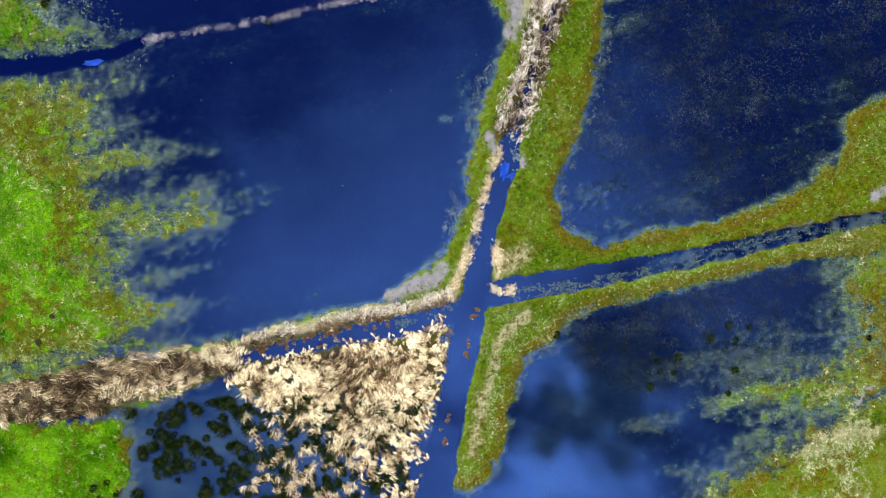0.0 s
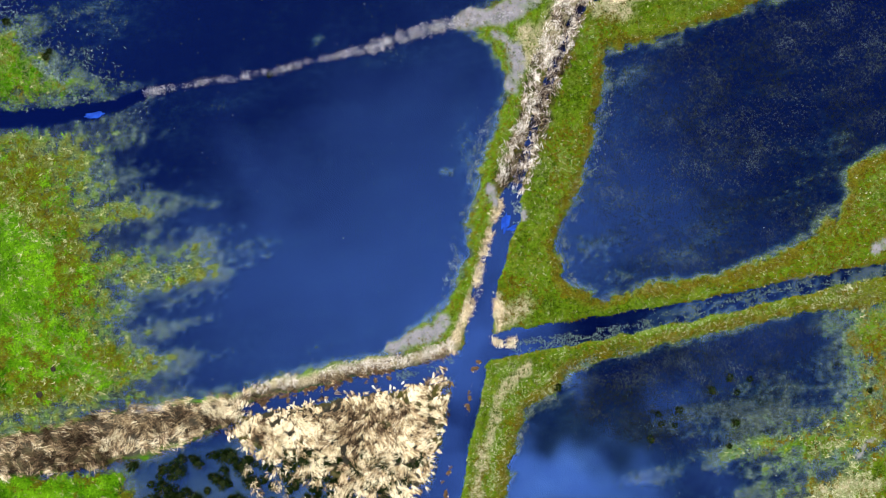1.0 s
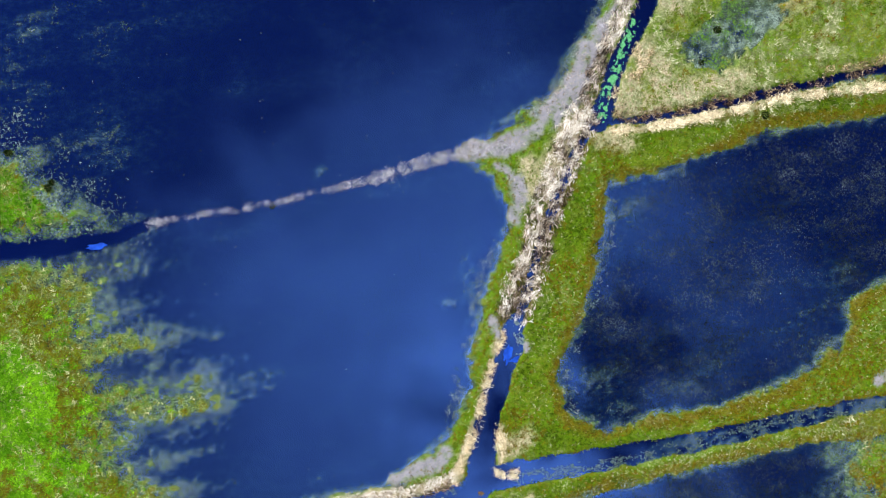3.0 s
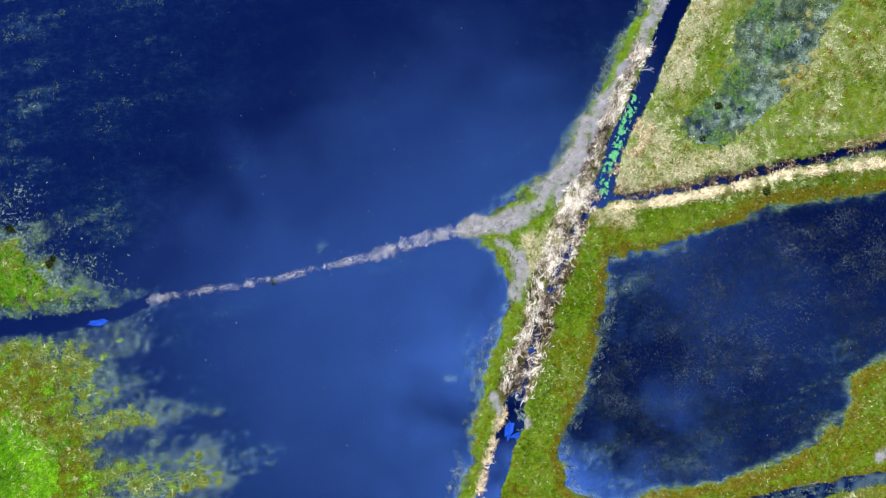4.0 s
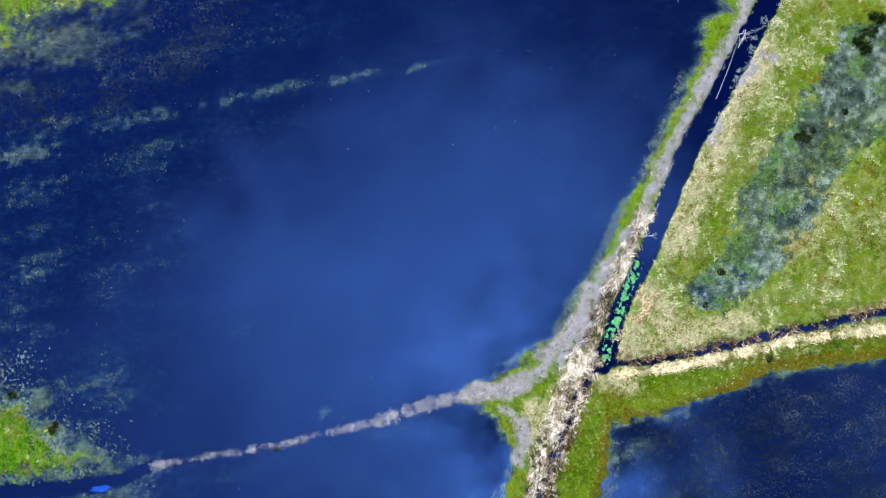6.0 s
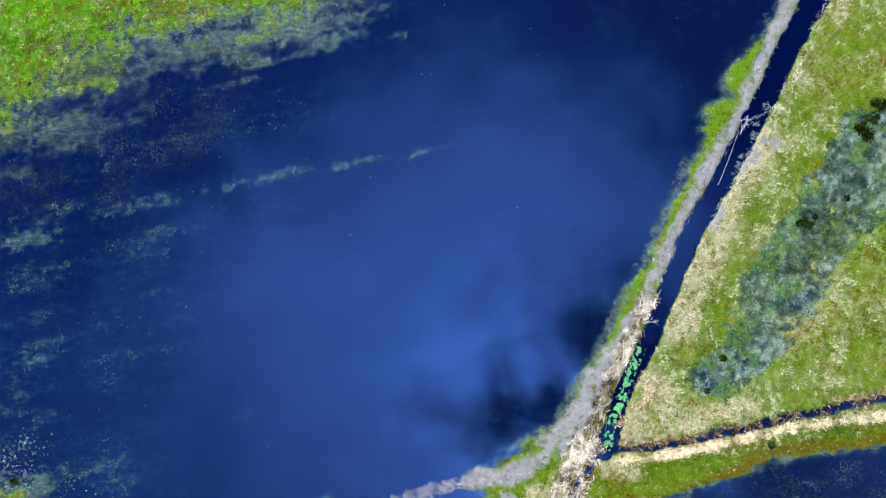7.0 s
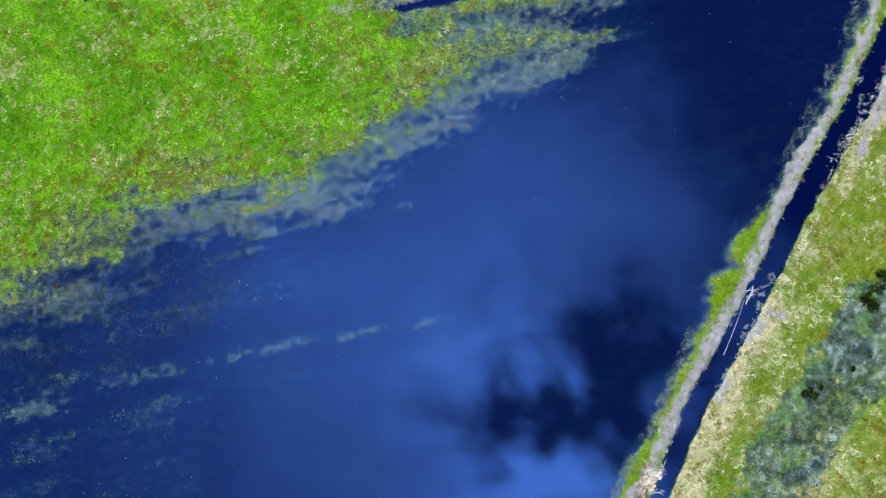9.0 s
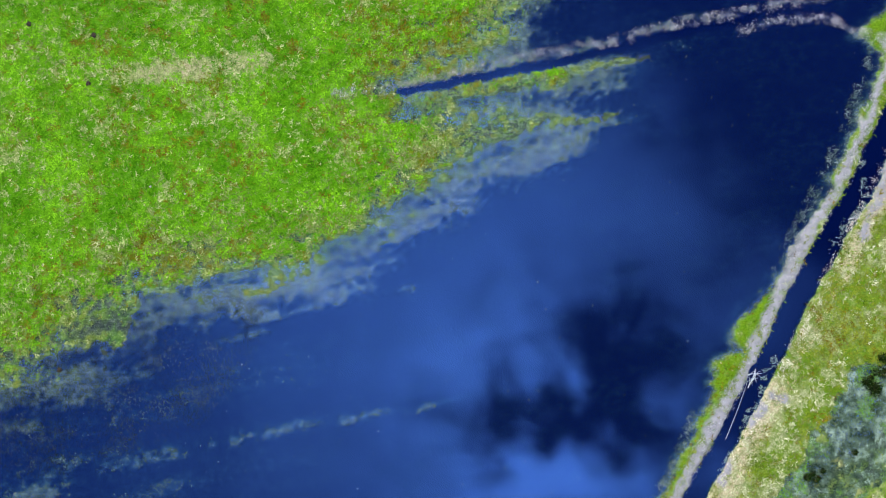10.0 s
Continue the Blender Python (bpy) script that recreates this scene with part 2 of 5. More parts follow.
# hollows in the meadows where water stands between the grass
MARSH = [
    ([(1218, -229), (1240, -280), (1300, -350), (1320, -450), (1390, -530), (1440, -600), (1470, -680), (1620, -720), (1620, -560), (1500, -480),
      (1430, -380), (1410, -310), (1350, -280), (1320, -240), (1260, -214)], 40, 0.2),
    ([(95, -770), (160, -815), (205, -800), (180, -760), (120, -745)], 20, 0.2),
]
POND_EAST = [(925, 640), (1000, 600), (1130, 620), (1180, 700), (1150, 780), (1100, 960), (890, 960), (905, 760)]
POND = [(196, 732), (260, 706), (420, 694), (520, 720), (640, 800), (650, 960), (200, 960)]
# bare grey mud and washed-up silt: line, half width
MUD = [
    ([(902, -5), (912, 35), (905, 62)], 18), ([(690, 527), (740, 505), (785, 478)], 15), ([(820, -58), (880, -62), (935, -95)], 18), ([(880, -30), (905, -5)], 9),
    ([(950, -120), (1000, -175), (1030, -240)], 19), ([(975, -108), (1020, -168), (1052, -240)], 15),
    ([(1050, -260), (1088, -318), (1112, -360), (1138, -408), (1160, -455), (1182, -505), (1206, -553), (1220, -580)], 13),
]
MUD += [
    ([(1220, -580), (1242, -618), (1268, -662), (1303, -728), (1325, -780), (1357, -858), (1380, -900), (1401, -942)], 15),
    ([(1401, -942), (1416, -965), (1432, -992), (1450, -1026), (1470, -1066), (1490, -1106), (1506, -1156), (1521, -1196), (1538, -1246), (1545, -1290)], 8),
    ([(1490, -935), (1503, -965), (1522, -1015), (1542, -1050)], 13), ([(1240, -505), (1256, -535)], 11), ([(1300, -612), (1318, -638)], 9),
]
MUD += [
    ([(1336, -654), (1356, -645)], 8), ([(1548, 345), (1580, 325)], 11),
    ([(1390, 410), (1450, 400), (1568, 384)], 8),
    ([(1520, 715), (1545, 680)], 5), ([(230, 628), (300, 620)], 9), ([(860, 240), (880, 268)], 9), ([(905, 255), (920, 290)], 9),
]
MUD_NORTH_SHORE = [(1340, -862), (1370, -925), (1400, -990), (1440, -1070), (1470, -1140), (1495, -1210), (1508, -1258)]
# dry straw underfoot: line, half width
STRAW = [
    ([(795, 532), (825, 460), (845, 390), (862, 322), (888, 250)], 9), ([(872, 512), (905, 512)], 10), ([(878, 500), (882, 430)], 8),
    ([(1075, -93), (1188, -106), (1288, -128), (1388, -152), (1560, -172), (1720, -190)], 9), ([(430, 600), (520, 580), (620, 560), (720, 545), (785, 530)], 11),
    ([(935, 15), (932, -35)], 20), ([(960, -20), (1000, -80), (1035, -125)], 26), ([(1110, -165), (1090, -130), (1160, -140)], 26), ([(1060, -80), (1100, -70)], 22),
]
STRAW += [
    ([(1180, -330), (1240, -470), (1290, -590), (1325, -655)], 36), ([(1130, -240), (1180, -160), (1300, -185)], 26),
    ([(1462, -880), (1510, -975), (1562, -1075)], 20), ([(230, -1222), (380, -1240), (440, -1250)], 20), ([(1400, 800), (1470, 770), (1540, 760)], 16), ([(840, 620), (850, 560)], 6), ([(835, 800), (858, 690), (885, 600), (930, 555)], 11), ([(895, 470), (925, 445)], 22),
]


def lay_of_land(u, v):
    """Height, and the covers of the ground, at places of the plan."""
    wu = (fbm(u / 26, v / 26, 4, 0) - 0.5) * 34 + (fbm(u / 7, v / 7, 2, 1) - 0.5) * 9
    wv = (fbm(u / 26, v / 26, 4, 2) - 0.5) * 34 + (fbm(u / 7, v / 7, 2, 3) - 0.5) * 9
    a = (u - 0.2 * v) / 110
    b = (v + 0.2 * u) / 26
    streak = fbm(a, b, 4, 1)
    fine = fbm(u / 9, v / 9, 3, 4)
    coarse = fbm(u / 60, v / 60, 3, 5)
    shore = np.full(u.shape, -1.0)
    height = np.zeros(u.shape)
    steep = np.ones(u.shape)
    zone = {}
    rough = (streak - 0.5) * 1.9 + (fine - 0.5) * 0.9 + (coarse - 0.5) * 0.6
    for name, (pts, soft, rise) in LAND.items():
        k = min(1.0, soft / 30 + 0.1)
        s = area(u + wu * k, v + wv * k, pts)
        zone[name] = s
        wide = 1.8 if soft > 35 else 1.2
        s = np.clip((s + rough * soft) / (soft * wide), -1, 1)
        better = s > shore
        shore = np.where(better, s, shore)
        height = np.where(better, rise, height)
        steep = np.where(better, 1.25 if "meadow" in name and name not in ("meadow_east", "meadow_south_west") else 0.8, steep)
    zone["reed_bed"] = area(u + wu * 0.7, v + wv * 0.7, REED_BED)
    # far beyond the plan the same meadows go on, half flooded
    out = np.maximum(np.maximum(-60 - u, u - 1640), np.maximum(v - 940, -1450 - v))
    far = np.clip((fbm(a * 0.35 + 5, b * 0.2, 4, 2) - 0.42) * 6, -1, 1)
    shore = np.where(out > 0, shore + (far - shore) * ramp(out, 0, 150), shore)
    height = np.where(height == 0, 0.2, height)
    strip = np.zeros(u.shape)
    for pts, h0, h1, rise in STRIPS:
        dist, t = segments(u + wu * 0.5, v + wv * 0.5, pts)
        half = h0 + (h1 - h0) * t
        strip = np.maximum(strip, rise * ramp(half * (0.5 + 1.0 * streak) - dist, -half * 0.7, half * 0.5) * (1 - 0.55 * t))
    hollow = np.zeros(u.shape)
    for pts, soft, drop in MARSH:
        s = ramp(area(u + wu * 1.5, v + wv * 1.5, pts), -soft * 1.1, soft * 0.5)
        shore = shore * (1 - s) + s * (2.2 * (fine * 0.45 + coarse * 0.55 - 0.5) - 0.22)
        hollow = np.maximum(hollow, s)
    z = np.where(shore > 0, height * np.maximum(shore, 0) ** steep, 0.30 * shore - 0.22 * ramp(shore, -0.7, -1.0))
    z = z + 0.06 * (fine - 0.5) * ramp(shore, -1.0, 0.0) + 0.06 * (coarse - 0.5) * ramp(shore, 0, 1)

    pool = np.zeros(u.shape)
    wet_lift = hollow * (0.10 * (fine - 0.15) + 0.09 * (coarse - 0.36)) - 0.5 * (hollow < 0.3)
    z = np.maximum(z, np.minimum(wet_lift, 0.03))
    for cu, cv, ru, rv in POOLS:
        du, dv = u - cu + wu * 0.9, v - cv + wv * 0.9
        du, dv = du * 0.8 - dv * 0.6, dv * 0.8 + du * 0.6      # they lie along the hollow
        s = np.exp(-(du / ru) ** 2 - (dv / rv) ** 2)
        z = z - 0.15 * s * (0.35 + 1.3 * fine)
        pool = np.maximum(pool, s)
    z = np.maximum(z, np.where(strip > 0.004, strip - 0.012 + 0.03 * (fine - 0.5), -9.0))

    drowned = np.zeros(u.shape)
    for cu, cv, ru, rv, amt in sum(DROWNED.values(), []):
        du, dv = u - cu + wu * 0.5, v - cv + wv * 0.5
        dv = dv + 0.2 * du                      # the beds run with the ditches
        drowned = np.maximum(drowned, amt * np.exp(-(du / ru) ** 2 - (dv / rv) ** 2))
    drowned = np.maximum(drowned, (0.9 - 0.25 * ramp(zone["meadow_west"], -140, -60) - 0.4 * ramp(u, 330, 210) * ramp(v, -850, -780) * ramp(v, -560, -620)) * ramp(shore, -1.0, -0.25))
    for name, reach, amt in (("meadow_north", 150, 0.5), ("meadow_west", 110, 0.32), ("meadow_south_east", 90, 0.72), ("meadow_far_east", 90, 0.72)):
        drowned = np.maximum(drowned, amt * ramp(zone[name], -reach, -10) * ramp(zone[name], 60, 0))
    for name in ("bank_middle", "bank_north", "bank_east", "bank_south_east", "bank_west"):
        drowned = np.maximum(drowned, 0.75 * np.exp(-((zone[name] + 12 - 14 * coarse) / 11) ** 2))
    mottle = ramp(streak * 0.55 + fine * 0.45 + 0.25 * (coarse - 0.5), 0.33, 0.68)
    drowned = np.clip(drowned * (0.40 + 1.25 * mottle) + 0.14 * ramp(streak, 0.42, 0.75) * mottle, 0, 1)
    speckle = ramp(fbm(u / 16, v / 11, 4, 3, 0.7), 0.41, 0.58) * ramp(coarse + 0.4 * streak, 0.5, 0.85)
    drowned = np.maximum(drowned, speckle * ramp(u, 960, 1010) * ramp(v, -160, -110) * (0.5 - 0.3 * ramp(u, 1130, 1250) * ramp(v, 260, 120)))
    drowned = np.maximum(drowned, 0.20 * speckle)
    drowned = np.maximum(drowned, hollow * (0.45 + 0.55 * fine) * (1 - 0.6 * pool))
    z = np.where(z < 0, z * (1 - 0.93 * drowned ** 0.62), z)

    silt = ramp(area(u + wu * 0.6, v + wv * 0.6, POND), -14, 10) * (0.65 + 0.7 * (coarse - 0.3))
    silt = np.maximum(silt, ramp(area(u + wu, v + wv, POND_EAST), -50, 50) * (0.5 + 0.5 * (coarse - 0.3)))
    z = np.where((silt > 0.05) & (z < 0), np.maximum(z, -0.075 * silt - 0.3 * (1 - silt)), z)
    mud, straw = np.zeros(u.shape), np.zeros(u.shape)
    for pts, half in MUD:
        dist, _ = segments(u + wu * 0.75, v + wv * 0.75, pts)
        m = ramp(half * (1.0 + 0.9 * (coarse - 0.3)) - dist, 0, half * 0.7) * (0.62 + 0.38 * ramp(fine, 0.26, 0.46))
        mud = np.maximum(mud, m)
    z = np.maximum(z, (0.035 + 0.03 * fine) * ramp(mud, 0.2, 0.8) - 0.2 * (mud < 0.2))
    for pts, half in STRAW:
        dist, _ = segments(u + wu * 0.6, v + wv * 0.6, pts)
        straw = np.maximum(straw, ramp(half * 1.3 - dist, 0, half) * (0.5 + 0.5 * fine))
    for pts, h0, h1 in RIDGES:
        dist, t = segments(u + wu * 0.35, v + wv * 0.35, pts)
        m = ramp((h0 + (h1 - h0) * t) * (0.2 + 1.5 * streak) * 1.2 - dist, 0, 6) * (0.25 + 0.75 * ramp(fine, 0.32, 0.52))
        mud = np.maximum(mud, 0.45 * m * ramp(fine, 0.45, 0.68))
        z = np.maximum(z, -0.4 + m * (0.35 + 0.065 * fine))

    def carve(pts, h0, h1, depth, bank=7.0, wobble=0.36):
        dist, t = segments(u + wu * wobble, v + wv * wobble, pts)
        s = ramp((h0 + (h1 - h0) * t) + bank * 0.5 - dist, 0, bank)
        return z * (1 - s) + np.minimum(z, depth) * s, s

    cut = np.zeros(u.shape)
    for pts, h0, h1, depth in ((DITCH_SOUTH, 27, 17, -0.7), (DITCH_NORTH, 14, 24, -0.7), (DITCH_EAST, 24, 8, -0.5), (DITCH_WEST, 17, 9, -0.5),
                               (DITCH_FAR_WEST, 14, 9, -0.5), (DITCH_FIELD, 6.5, 7.5, -0.3), (DITCH_REEDS, 8, 8, -0.3), (DITCH_NORTH_WEST, 6, 8, -0.3)):
        z, s = carve(pts, h0, h1, depth)
        cut = np.maximum(cut, s)
    # the side ditch silts up towards the east
    dist, _ = segments(u + wu * 0.36, v + wv * 0.36, DITCH_EAST)
    shoal = ramp(u + 120 * (coarse - 0.5), 1060, 1230) * ramp(26 - dist, 0, 14) * ramp(fine + 0.5 * streak, 0.45, 0.8)
    z = np.where(cut > 0.3, np.maximum(z, -0.5 + 0.45 * shoal), z)
    keep = 1 - cut
    mud, straw, drowned = mud * (0.25 + 0.75 * keep), straw * keep, drowned * (0.15 + 0.85 * keep)
    return {"z": z, "shore": shore, "mud": mud, "straw": straw, "drowned": drowned, "cut": cut, "streak": streak, "fine": fine, "coarse": coarse, "hollow": hollow, "silt": np.clip(np.maximum(silt, np.maximum(0.6 * hollow * (1 - 0.85 * pool), shoal)), 0, 1), "zone": zone}


def spaced(lo, hi, step, reach, count):
    core = np.arange(lo, hi + step / 2, step)
    tail = np.geomspace(step * 3, reach, count)
    return np.concatenate([(lo - tail)[::-1], core, hi + tail])


GX, GY = spaced(-43.0, 43.0, 0.2, 1900.0, 26), spaced(-26.0, 94.0, 0.2, 1900.0, 26)
_gx, _gy = np.meshgrid(GX, GY)
FIELD = lay_of_land(_gx / UNIT + 784.0, 441.0 - _gy / UNIT)


def sample(key, x, y):
    """A field of the plan at places in metres."""
    f = FIELD["zone"][key[5:]] if key.startswith("zone_") else FIELD[key]
    i, j = np.clip(np.searchsorted(GX, x) - 1, 0, len(GX) - 2), np.clip(np.searchsorted(GY, y) - 1, 0, len(GY) - 2)
    s, t = (x - GX[i]) / (GX[i + 1] - GX[i]), (y - GY[j]) / (GY[j + 1] - GY[j])
    return (f[j, i] * (1 - s) + f[j, i + 1] * s) * (1 - t) + (f[j + 1, i] * (1 - s) + f[j + 1, i + 1] * s) * t

# ---- materials ----
def material(name):
    m = bpy.data.materials.new(name)
    m.use_nodes = True
    nt = m.node_tree
    nt.nodes.clear()
    out = nt.nodes.new("ShaderNodeOutputMaterial")
    return m, nt, nt.nodes.new, nt.links.new, out


def noise_node(nt, scale, detail=4.0, rough=0.55, vector=None, stretch=None):
    t = nt.nodes.new("ShaderNodeTexNoise")
    t.inputs["Scale"].default_value, t.inputs["Detail"].default_value, t.inputs["Roughness"].default_value = scale, detail, rough
    if vector is None:
        vector = nt.nodes.new("ShaderNodeTexCoord").outputs["Object"]
    if stretch:
        mp = nt.nodes.new("ShaderNodeMapping")
        mp.inputs["Scale"].default_value = stretch
        mp.inputs["Rotation"].default_value = (0, 0, radians(-12))
        nt.links.new(vector, mp.inputs[0])
        vector = mp.outputs[0]
    nt.links.new(vector, t.inputs["Vector"])
    return t.outputs["Fac"]


def ramp_node(nt, fac, stops, ease="LINEAR"):
    r = nt.nodes.new("ShaderNodeValToRGB")
    r.color_ramp.interpolation = ease
    e = r.color_ramp.elements
    e[0].position, e[0].color = stops[0][0], (*stops[0][1], 1)
    e[1].position, e[1].color = stops[-1][0], (*stops[-1][1], 1)
    for p, c in stops[1:-1]:
        e.new(p).color = (*c, 1)
    nt.links.new(fac, r.inputs[0])
    return r.outputs[0]


def mix_node(nt, fac, a, b, mode="MIX"):
    m = nt.nodes.new("ShaderNodeMix")
    m.data_type, m.blend_type = "RGBA", mode
    for key, v in (("Factor", fac), ("A", a), ("B", b)):
        if isinstance(v, (int, float)):
            m.inputs[key].default_value = v
        elif isinstance(v, tuple):
            m.inputs[key].default_value = (*v, 1)
        else:
            nt.links.new(v, m.inputs[key])
    return m.outputs["Result"]


def calc(nt, op, a, b=0.0, clamp=False):
    m = nt.nodes.new("ShaderNodeMath")
    m.operation, m.use_clamp = op, clamp
    for i, v in enumerate((a, b)):
        if isinstance(v, (int, float)):
            m.inputs[i].default_value = v
        else:
            nt.links.new(v, m.inputs[i])
    return m.outputs[0]


def attribute(nt, name, output="Color"):
    a = nt.nodes.new("ShaderNodeAttribute")
    a.attribute_name = name
    return a.outputs[output]


def surface(nt, out, color, rough=0.8, bump=None, strength=0.3, distance=0.02, spec=0.3):
    p = nt.nodes.new("ShaderNodeBsdfPrincipled")
    if isinstance(color, tuple):
        p.inputs["Base Color"].default_value = (*color, 1)
    else:
        nt.links.new(color, p.inputs["Base Color"])
    if isinstance(rough, (int, float)):
        p.inputs["Roughness"].default_value = rough
    else:
        nt.links.new(rough, p.inputs["Roughness"])
    p.inputs["Specular IOR Level"].default_value = spec
    if bump is not None:
        bn = nt.nodes.new("ShaderNodeBump")
        bn.inputs["Strength"].default_value, bn.inputs["Distance"].default_value = strength, distance
        nt.links.new(bump, bn.inputs["Height"])
        nt.links.new(bn.outputs[0], p.inputs["Normal"])
    nt.links.new(p.outputs[0], out.inputs["Surface"])
    return p


def ground_material():
    m, nt, n, l, out = material("wet_meadow_soil")
    sep, sep2 = n("ShaderNodeSeparateColor"), n("ShaderNodeSeparateColor")
    l(attribute(nt, "cover"), sep.inputs[0])
    l(attribute(nt, "cover_wet"), sep2.inputs[0])
    fine, mid, big = noise_node(nt, 7.0, 5.0, 0.65), noise_node(nt, 1.6, 4.0), noise_node(nt, 0.25, 3.0)
    grain = noise_node(nt, 30.0, 3.0, 0.7)
    soil = ramp_node(nt, fine, [(0.3, (0.012, 0.012, 0.010)), (0.7, (0.035, 0.032, 0.024))])
    green = ramp_node(nt, fine, [(0.28, (0.018, 0.075, 0.001)), (0.5, (0.045, 0.165, 0.002)), (0.75, (0.10, 0.22, 0.012))])
    green = mix_node(nt, calc(nt, "MULTIPLY", big, 0.7), green, ramp_node(nt, mid, [(0.3, (0.03, 0.13, 0.001)), (0.7, (0.12, 0.18, 0.006))]))
    olive = ramp_node(nt, fine, [(0.3, (0.034, 0.030, 0.003)), (0.55, (0.096, 0.084, 0.005)), (0.75, (0.140, 0.132, 0.025))])
    straw = ramp_node(nt, fine, [(0.28, (0.10, 0.08, 0.045)), (0.5, (0.30, 0.25, 0.16)), (0.72, (0.52, 0.45, 0.32))])
    mud = ramp_node(nt, mid, [(0.3, (0.12, 0.12, 0.148)), (0.7, (0.24, 0.235, 0.285))])
    crust = ramp_node(nt, fine, [(0.42, (0.0, 0.0, 0.0)), (0.6, (1.0, 1.0, 1.0))])
    mud = mix_node(nt, calc(nt, "MULTIPLY", crust, 0.55), mud, ramp_node(nt, grain, [(0.3, (0.07, 0.065, 0.06)), (0.7, (0.40, 0.37, 0.36))]))
    mud = mix_node(nt, calc(nt, "MULTIPLY", grain, 0.3), mud, (0.13, 0.12, 0.11))
    smear = noise_node(nt, 2.6, 6.0, 0.72, None, (0.6, 1.7, 1))
    weed = calc(nt, "ADD", calc(nt, "ADD", calc(nt, "MULTIPLY", smear, 0.42), calc(nt, "MULTIPLY", fine, 0.40)), calc(nt, "MULTIPLY", mid, 0.18))
    drowned = ramp_node(nt, weed, [(0.40, (0.010, 0.018, 0.016)), (0.48, (0.036, 0.060, 0.046)), (0.54, (0.085, 0.125, 0.095)), (0.63, (0.23, 0.28, 0.23))])
    silt = ramp_node(nt, mid, [(0.3, (0.007, 0.009, 0.012)), (0.7, (0.015, 0.018, 0.021))])
    silt = mix_node(nt, calc(nt, "MULTIPLY", fine, 0.3), silt, (0.015, 0.017, 0.015))
    c = mix_node(nt, sep2.outputs[1], silt, drowned)
    c = mix_node(nt, sep2.outputs[2], c, soil)
    c = mix_node(nt, attribute(nt, "cover", "Alpha"), c, ramp_node(nt, smear, [(0.3, (0.055, 0.075, 0.070)), (0.7, (0.115, 0.150, 0.130))]))
    for k, col in ((sep.outputs[0], green), (sep.outputs[1], olive), (sep.outputs[2], straw), (sep2.outputs[0], mud)):
        c = mix_node(nt, k, c, col)
    surface(nt, out, c, 0.85, calc(nt, "ADD", fine, calc(nt, "MULTIPLY", grain, 0.4)), 0.5, 0.05, 0.05)
    return m


def water_material():
    """Still flood water: the sky's mirror image over the bottom, which fades with depth as the peaty water swallows light."""
    m, nt, n, l, out = material("flood_water")
    tr, gl, mx = n("ShaderNodeBsdfTransparent"), n("ShaderNodeBsdfGlossy"), n("ShaderNodeMixShader")
    depth = attribute(nt, "depth", "Fac")
    com = n("ShaderNodeCombineColor")
    for i, k in enumerate(ABSORB):
        l(calc(nt, "POWER", 2.718, calc(nt, "MULTIPLY", depth, -k)), com.inputs[i])
    l(com.outputs[0], tr.inputs["Color"])
    gl.inputs["Color"].default_value = (0.075, 0.205, 1.0, 1)
    gl.inputs["Roughness"].default_value = 0.05
    bn = n("ShaderNodeBump")
    bn.inputs["Strength"].default_value, bn.inputs["Distance"].default_value = 0.004, 0.01
    l(noise_node(nt, 0.3, 2.0, 0.4, None, (0.5, 1.6, 1)), bn.inputs["Height"])
    l(bn.outputs[0], gl.inputs["Normal"])
    fr = n("ShaderNodeFresnel")
    fr.inputs["IOR"].default_value = WATER_IOR
    l(fr.outputs[0], mx.inputs[0])
    l(tr.outputs[0], mx.inputs[1])
    l(gl.outputs[0], mx.inputs[2])
    l(mx.outputs[0], out.inputs["Surface"])
    return m


WATER_IOR = 2.0
ABSORB = (13.0, 8.6, 5.8)      # per metre of depth, there and back: red, green, blue


def strand_material(name, stops, rough=0.7):
    """Blades coloured by the tint of their tuft, lighter along the tip, each a little different."""
    m, nt, n, l, out = material(name)
    base = ramp_node(nt, attribute(nt, "tint", "Fac"), stops)
    isl = n("ShaderNodeNewGeometry").outputs["Random Per Island"]
    val = ramp_node(nt, isl, [(0.0, (0.7, 0.7, 0.7)), (1.0, (1.2, 1.2, 1.2))])
    c = mix_node(nt, 1.0, base, val, "MULTIPLY")
    blotch = ramp_node(nt, noise_node(nt, 0.8, 4.0), [(0.3, (0.78, 0.8, 0.75)), (0.7, (1.1, 1.1, 1.1))])
    c = mix_node(nt, 1.0, c, blotch, "MULTIPLY")
    surface(nt, out, c, rough, None, spec=0.02)
    return m


GRASS = [(0.0, (0.017, 0.066, 0.001)), (0.2, (0.050, 0.172, 0.002)), (0.38, (0.104, 0.262, 0.007)), (0.44, (0.15, 0.36, 0.010)), (0.52, (0.115, 0.125, 0.005)), (0.66, (0.095, 0.070, 0.007)), (0.73, (0.13, 0.175, 0.055)),
         (0.8, (0.23, 0.28, 0.09)), (1.0, (0.46, 0.44, 0.25))]
REED = [(0.0, (0.018, 0.011, 0.008)), (0.25, (0.09, 0.055, 0.030)), (0.5, (0.26, 0.18, 0.11)), (0.75, (0.62, 0.46, 0.27)), (1.0, (0.93, 0.81, 0.58))]
GRASS_DRY = [(0.0, (0.028, 0.058, 0.002)), (0.2, (0.078, 0.122, 0.005)), (0.4, (0.140, 0.190, 0.020)), (0.52, (0.125, 0.100, 0.004)), (0.66, (0.085, 0.050, 0.004)), (0.73, (0.14, 0.165, 0.065)),
             (0.8, (0.25, 0.28, 0.13)), (1.0, (0.48, 0.46, 0.32))]
